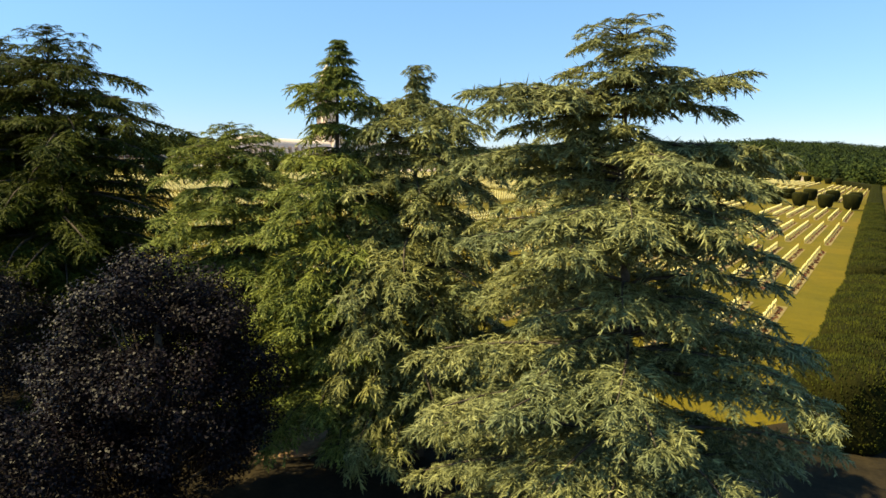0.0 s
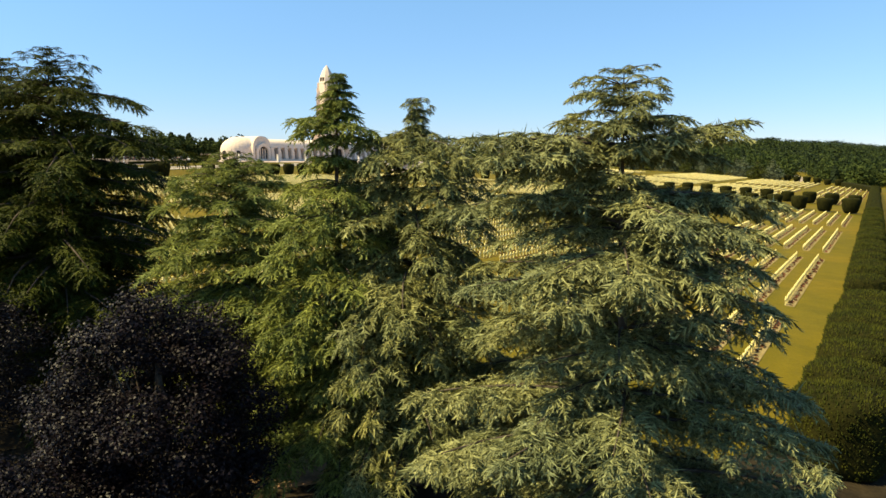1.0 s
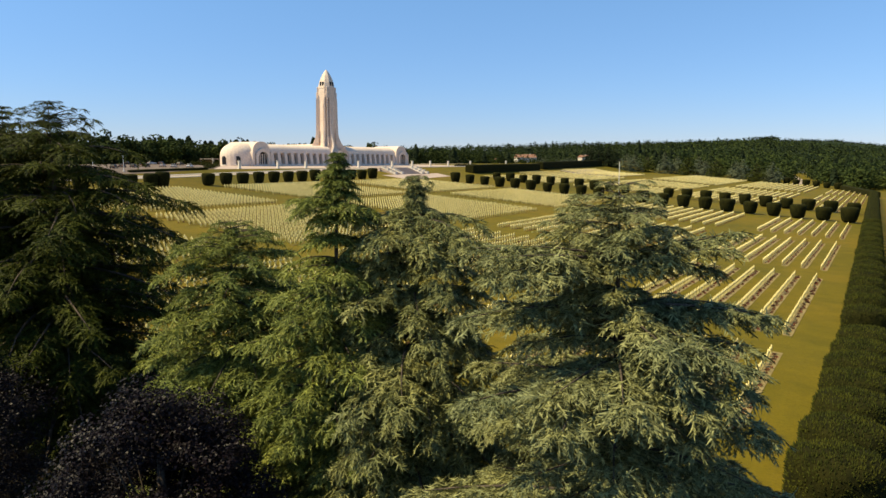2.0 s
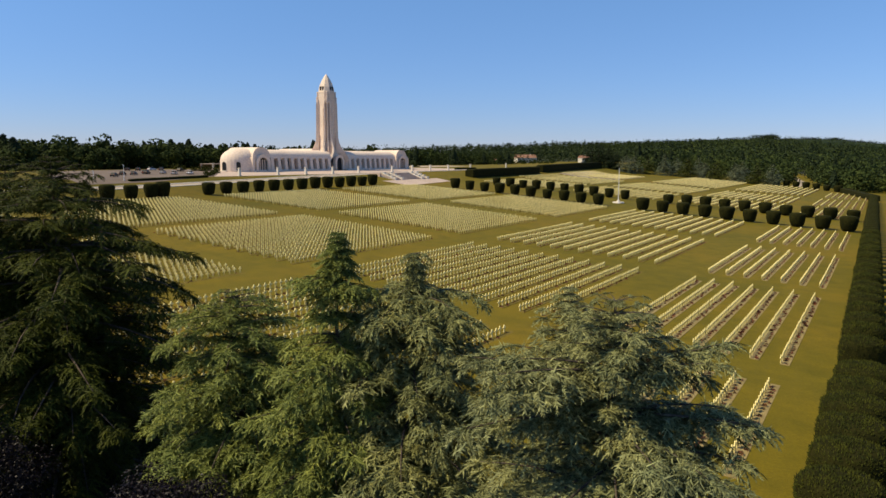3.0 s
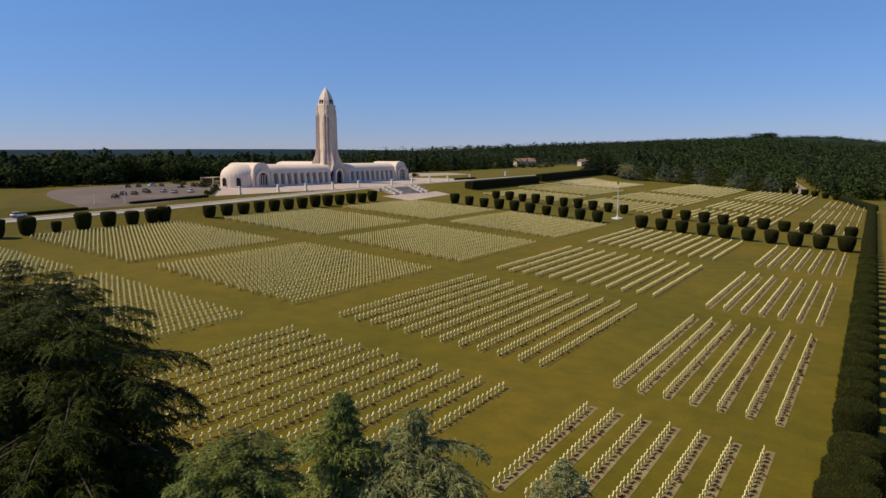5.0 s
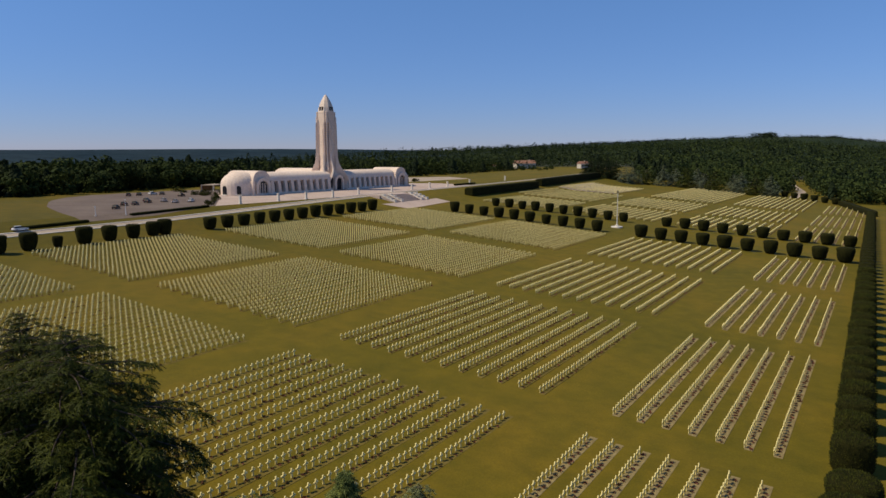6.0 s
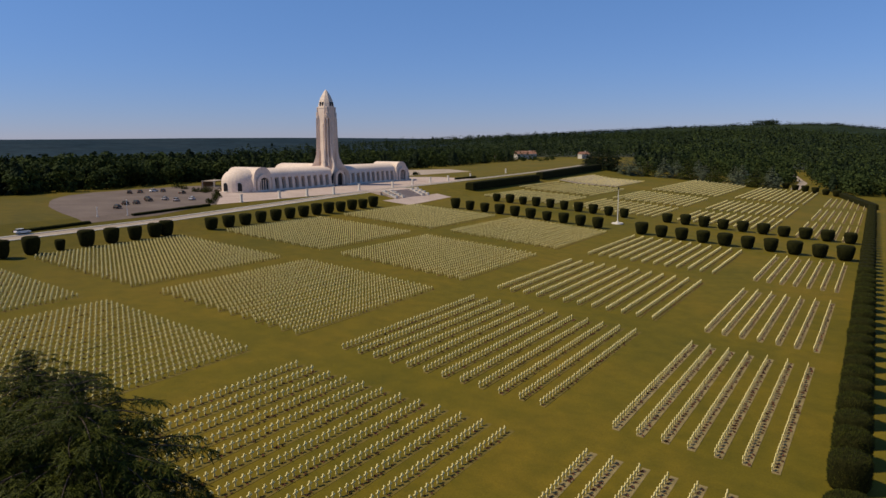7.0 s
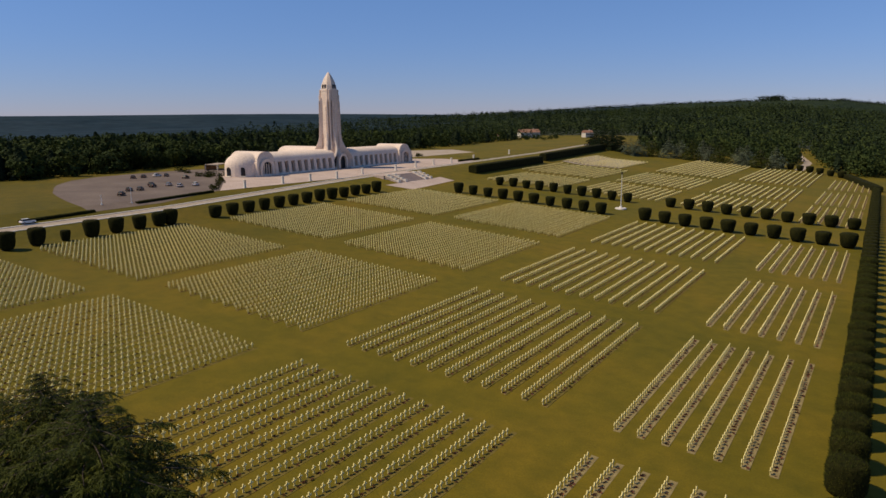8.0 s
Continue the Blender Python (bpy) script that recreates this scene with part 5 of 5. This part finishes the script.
# ---- woods ----
def crown_arrays(rng, n, kind):
    """One tree crown of unit height and half-unit radius, made of leaf clumps that lie along its skin."""
    if kind == "pine":
        h = rng.random(n) ** 0.8
        a = rng.uniform(0, 6.28, n)
        r = (1 - h) ** 0.8 * 0.34 * rng.uniform(0.6, 1.1, n) + 0.015
        c = np.stack([np.cos(a) * r, np.sin(a) * r, 0.03 + 0.95 * h], 1)
        d = np.stack([np.cos(a), np.sin(a), np.full(n, 0.45)], 1)
        size = 0.08
    else:
        low, high = (np.stack([rng.normal(0, s, 7), rng.normal(0, s, 7), rng.uniform(z0, z1, 7)], 1) for s, z0, z1 in ((0.2, 0.12, 0.5), (0.16, 0.5, 0.82)))
        lobes = np.concatenate([low, high])
        d = sphere_dirs(rng, n)
        c = lobes[rng.integers(0, 14, n)] + d * np.array([0.25, 0.25, 0.2]) * rng.uniform(0.85, 1.0, (n, 1))
        size = 0.064
    d = d + rng.normal(0, 0.28, (n, 3))
    d /= np.linalg.norm(d, axis=1)[:, None]
    a = np.cross(d, rng.normal(size=(n, 3)))
    a /= np.linalg.norm(a, axis=1)[:, None]
    b = np.cross(d, a)
    v = np.stack([c + a * size, c - a * 0.5 * size + b * 0.87 * size, c - a * 0.5 * size - b * 0.87 * size], 1).reshape(-1, 3)
    return v, np.arange(3 * n).reshape(-1, 3)


def in_woods(x, y):
    border = float(np.interp(y, (0, 150, 330, 464, 674, 800), (-308, -304, -322, -326, -366, -385))) - 3 * math.sin(y * 0.031)
    if x < border:
        return True
    if y < 815 and x < -205:
        return False
    edge = 620 + 14 * math.sin(x * 0.03) - max(0, -x - 120) * 0.3
    if x > -62:
        edge = 548 + 0.3 * max(0, x + 40)
    if -80 < x - (650 - min(y, 800)) * 0.18 < -58 and y < 800:
        return False
    return y > edge


def woods():
    rng = np.random.default_rng(42)
    eye = np.array([-0.8, 1.1])
    spots = {"near": [], "mid": [], "far": []}
    for ring0, ring1, gap in ((250, 480, 7.6), (480, 800, 10.5), (800, 1180, 12), (1180, 1800, 18)):
        for r in np.arange(ring0, ring1, gap):
            count = int(r * radians(72) / gap)
            for k in range(count):
                ang = radians(-3.0) + radians(72) * (k + rng.random()) / count
                rr = r + rng.uniform(-0.5, 0.5) * gap
                x, y = eye[0] - math.sin(ang) * rr, eye[1] + math.cos(ang) * rr
                if in_woods(x, y) and x > -900:
                    spots["near" if ring1 <= 480 else "mid" if ring1 <= 800 else "far"].append((x, y, gz(x, y) - 0.4))
    crest = []
    for r in np.arange(3000, 3500, 90):
        for ang in np.arange(-2, 40, 0.42):
            a = radians(ang + rng.uniform(-0.2, 0.2))
            x, y = eye[0] - math.sin(a) * r, eye[1] + math.cos(a) * r
            crest.append((x, y, gz(x, y) - 14))
    for k in range(40):
        a, r = radians(8.9 + rng.uniform(-0.75, 0.75)), 3250 + rng.uniform(-60, 60)
        x, y = eye[0] - math.sin(a) * r, eye[1] + math.cos(a) * r
        crest.append((x, y, gz(x, y) + rng.uniform(-8, 0)))
    v, t = crown_arrays(rng, 80, "broad")
    h = rng.uniform(16, 30, len(crest))
    vv, tt = join_copies(v, t, np.array(crest), np.stack([h * 1.9, h * 1.9, h], 1), rng.uniform(0, 6.28, len(crest)))
    tagged(new("woods", tri_mesh("woods", vv, tt, WOODS_PINE)), "wooded crest on the skyline", "woods", "woods", "stuff")
    for zone, n in (("near", 480), ("mid", 210), ("far", 28)):
        pts = np.array(spots[zone])
        if not len(pts):
            continue
        kind = rng.random(len(pts))
        grove = np.array([noise.noise((p[0] * 0.012, p[1] * 0.012, 3.0)) for p in pts])
        for part_kind, mat, label in (("broad", WOODS, "broadleaf woods in full summer leaf"), ("pine", WOODS_PINE, "dark conifer woods")):
            conifer = (grove + (kind - 0.5) * 0.8) > np.where(pts[:, 0] < -290, 0.22, 0.12)
            mine = pts[conifer if part_kind == "pine" else ~conifer]
            for q in range(8):
                side = q % 2
                sub = mine[(mine[:, 0] > -300) == bool(side)][q // 2::4]
                if not len(sub):
                    continue
                v, t = crown_arrays(rng, n, part_kind)
                h = (rng.uniform(8.5, 14.0, len(sub)) + 6.5 * rng.random(len(sub)) ** 3) * np.where(sub[:, 0] < -290, 0.92, 1.15)
                w = np.minimum(h, 15) * rng.uniform(0.9, 1.35, len(sub)) * (1.35 if zone == "far" else 1.0)
                vv, tt = join_copies(v, t, sub, np.stack([w, w, h], 1), rng.uniform(0, 6.28, len(sub)))
                tagged(new("woods", tri_mesh("woods", vv, tt, WOODS_LIGHT if side and mat is WOODS else mat)), label, "woods", "woods", "stuff")


woods()
for k in range(13):
    cx, cy = -186 + k * 8.6 + PR.uniform(-3, 3), 566 + PR.uniform(-8, 12) - 2.6 * abs(k - 6)
    cz = gz(cx, cy)
    top = cz + PR.uniform(12, 17)
    cedar("cedar", cx, cy, [(top, 0.4, 0.4, 0.4, 0.4), (cz + 11, 3.6, 3.6, 3.6, 3.6), (cz + 6, 6.2, 6.2, 6.2, 6.2), (cz + 1, 7.0, 7.0, 7.0, 7.0)], (CEDAR_FAR, CEDAR_FAR, CEDAR_DARK)[k % 3], 100 + k,
          "wide cedar at the far end of the graves", 1.7, 7, 2.2, 1.5, 5, limbs=False, wide=0.05, group="far cedars")
for k in range(10):
    cx, cy = -220 + (k % 5) * 6.0 + PR.uniform(-1.5, 1.5), 552 + (k // 5) * 9 + PR.uniform(-2, 2)
    cz = gz(cx, cy)
    top = cz + PR.uniform(14, 20)
    cedar("cypress", cx, cy, [(top, 0.3, 0.3, 0.3, 0.3), (cz + 12, 2.2, 2.2, 2.2, 2.2), (cz + 6, 3.5, 3.5, 3.5, 3.5), (cz + 0.5, 3.6, 3.6, 3.6, 3.6)], WOODS_PINE, 120 + k,
          "tall dense dark conifer beside the hedge", 2.2, 6, 2.6, 3.0, 4, limbs=False, wide=0.06, category="conifer", group="dark conifers")


def shrub(x, y, s, seed, label, mat, leaves=320, tall=0.9):
    rng = np.random.default_rng(seed)
    lobes = rng.normal(0, 0.42, (6, 3)) * (1, 1, 0.5) + (0, 0, 0.45)
    d = sphere_dirs(rng, leaves)
    c = lobes[rng.integers(0, 6, leaves)] + d * rng.uniform(0.35, 0.6, (leaves, 1))
    a, b = rng.normal(size=(leaves, 3)) * 0.1, rng.normal(size=(leaves, 3)) * 0.1
    v = np.stack([c + a, c + b, c - (a + b) * 0.6], 1).reshape(-1, 3) * (s, s, s * tall)
    v[:, 2] = np.maximum(v[:, 2], 0)
    ob = new("shrub", tri_mesh("shrub", v, np.arange(3 * leaves).reshape(-1, 3), mat))
    ob.location = (x, y, gz(x, y))
    tagged(ob, label, "shrub", "shrubs")


for k, (sx, sy, s) in enumerate(((-255, 198.5, 1.9), (-252, 200, 2.4), (-249.5, 198.5, 1.5), (-252.5, 204, 1.8), (-250, 206, 1.6), (-236, 193, 1.6), (-232, 190.5, 1.5),
                                 (-226, 185, 1.4), (-219, 178.5, 1.3), (-213, 172.5, 1.5), (-210, 169.5, 1.6), (-273, 206, 2.0), (-284, 210, 2.4))):
    shrub(sx, sy, s, 200 + k, "dark evergreen shrub at the edge of the car park", YEW)
for k in range(40):
    sx, sy = -335 - k * 2.4 + PR.uniform(-4, 4), 715 + (k * 37 % 60) + PR.uniform(-6, 6)
    shrub(sx, sy, PR.uniform(2.0, 4.2), 240 + k, "leafy shrub before the houses at the wood's edge", WOODS, 200, 1.0)
for k in range(9):
    sx, sy = -262 - PR.uniform(0, 9), 345 + k * 4.5
    shrub(sx, sy, PR.uniform(1.2, 1.9), 280 + k, "low dark shrub at the end of the terrace", YEW)
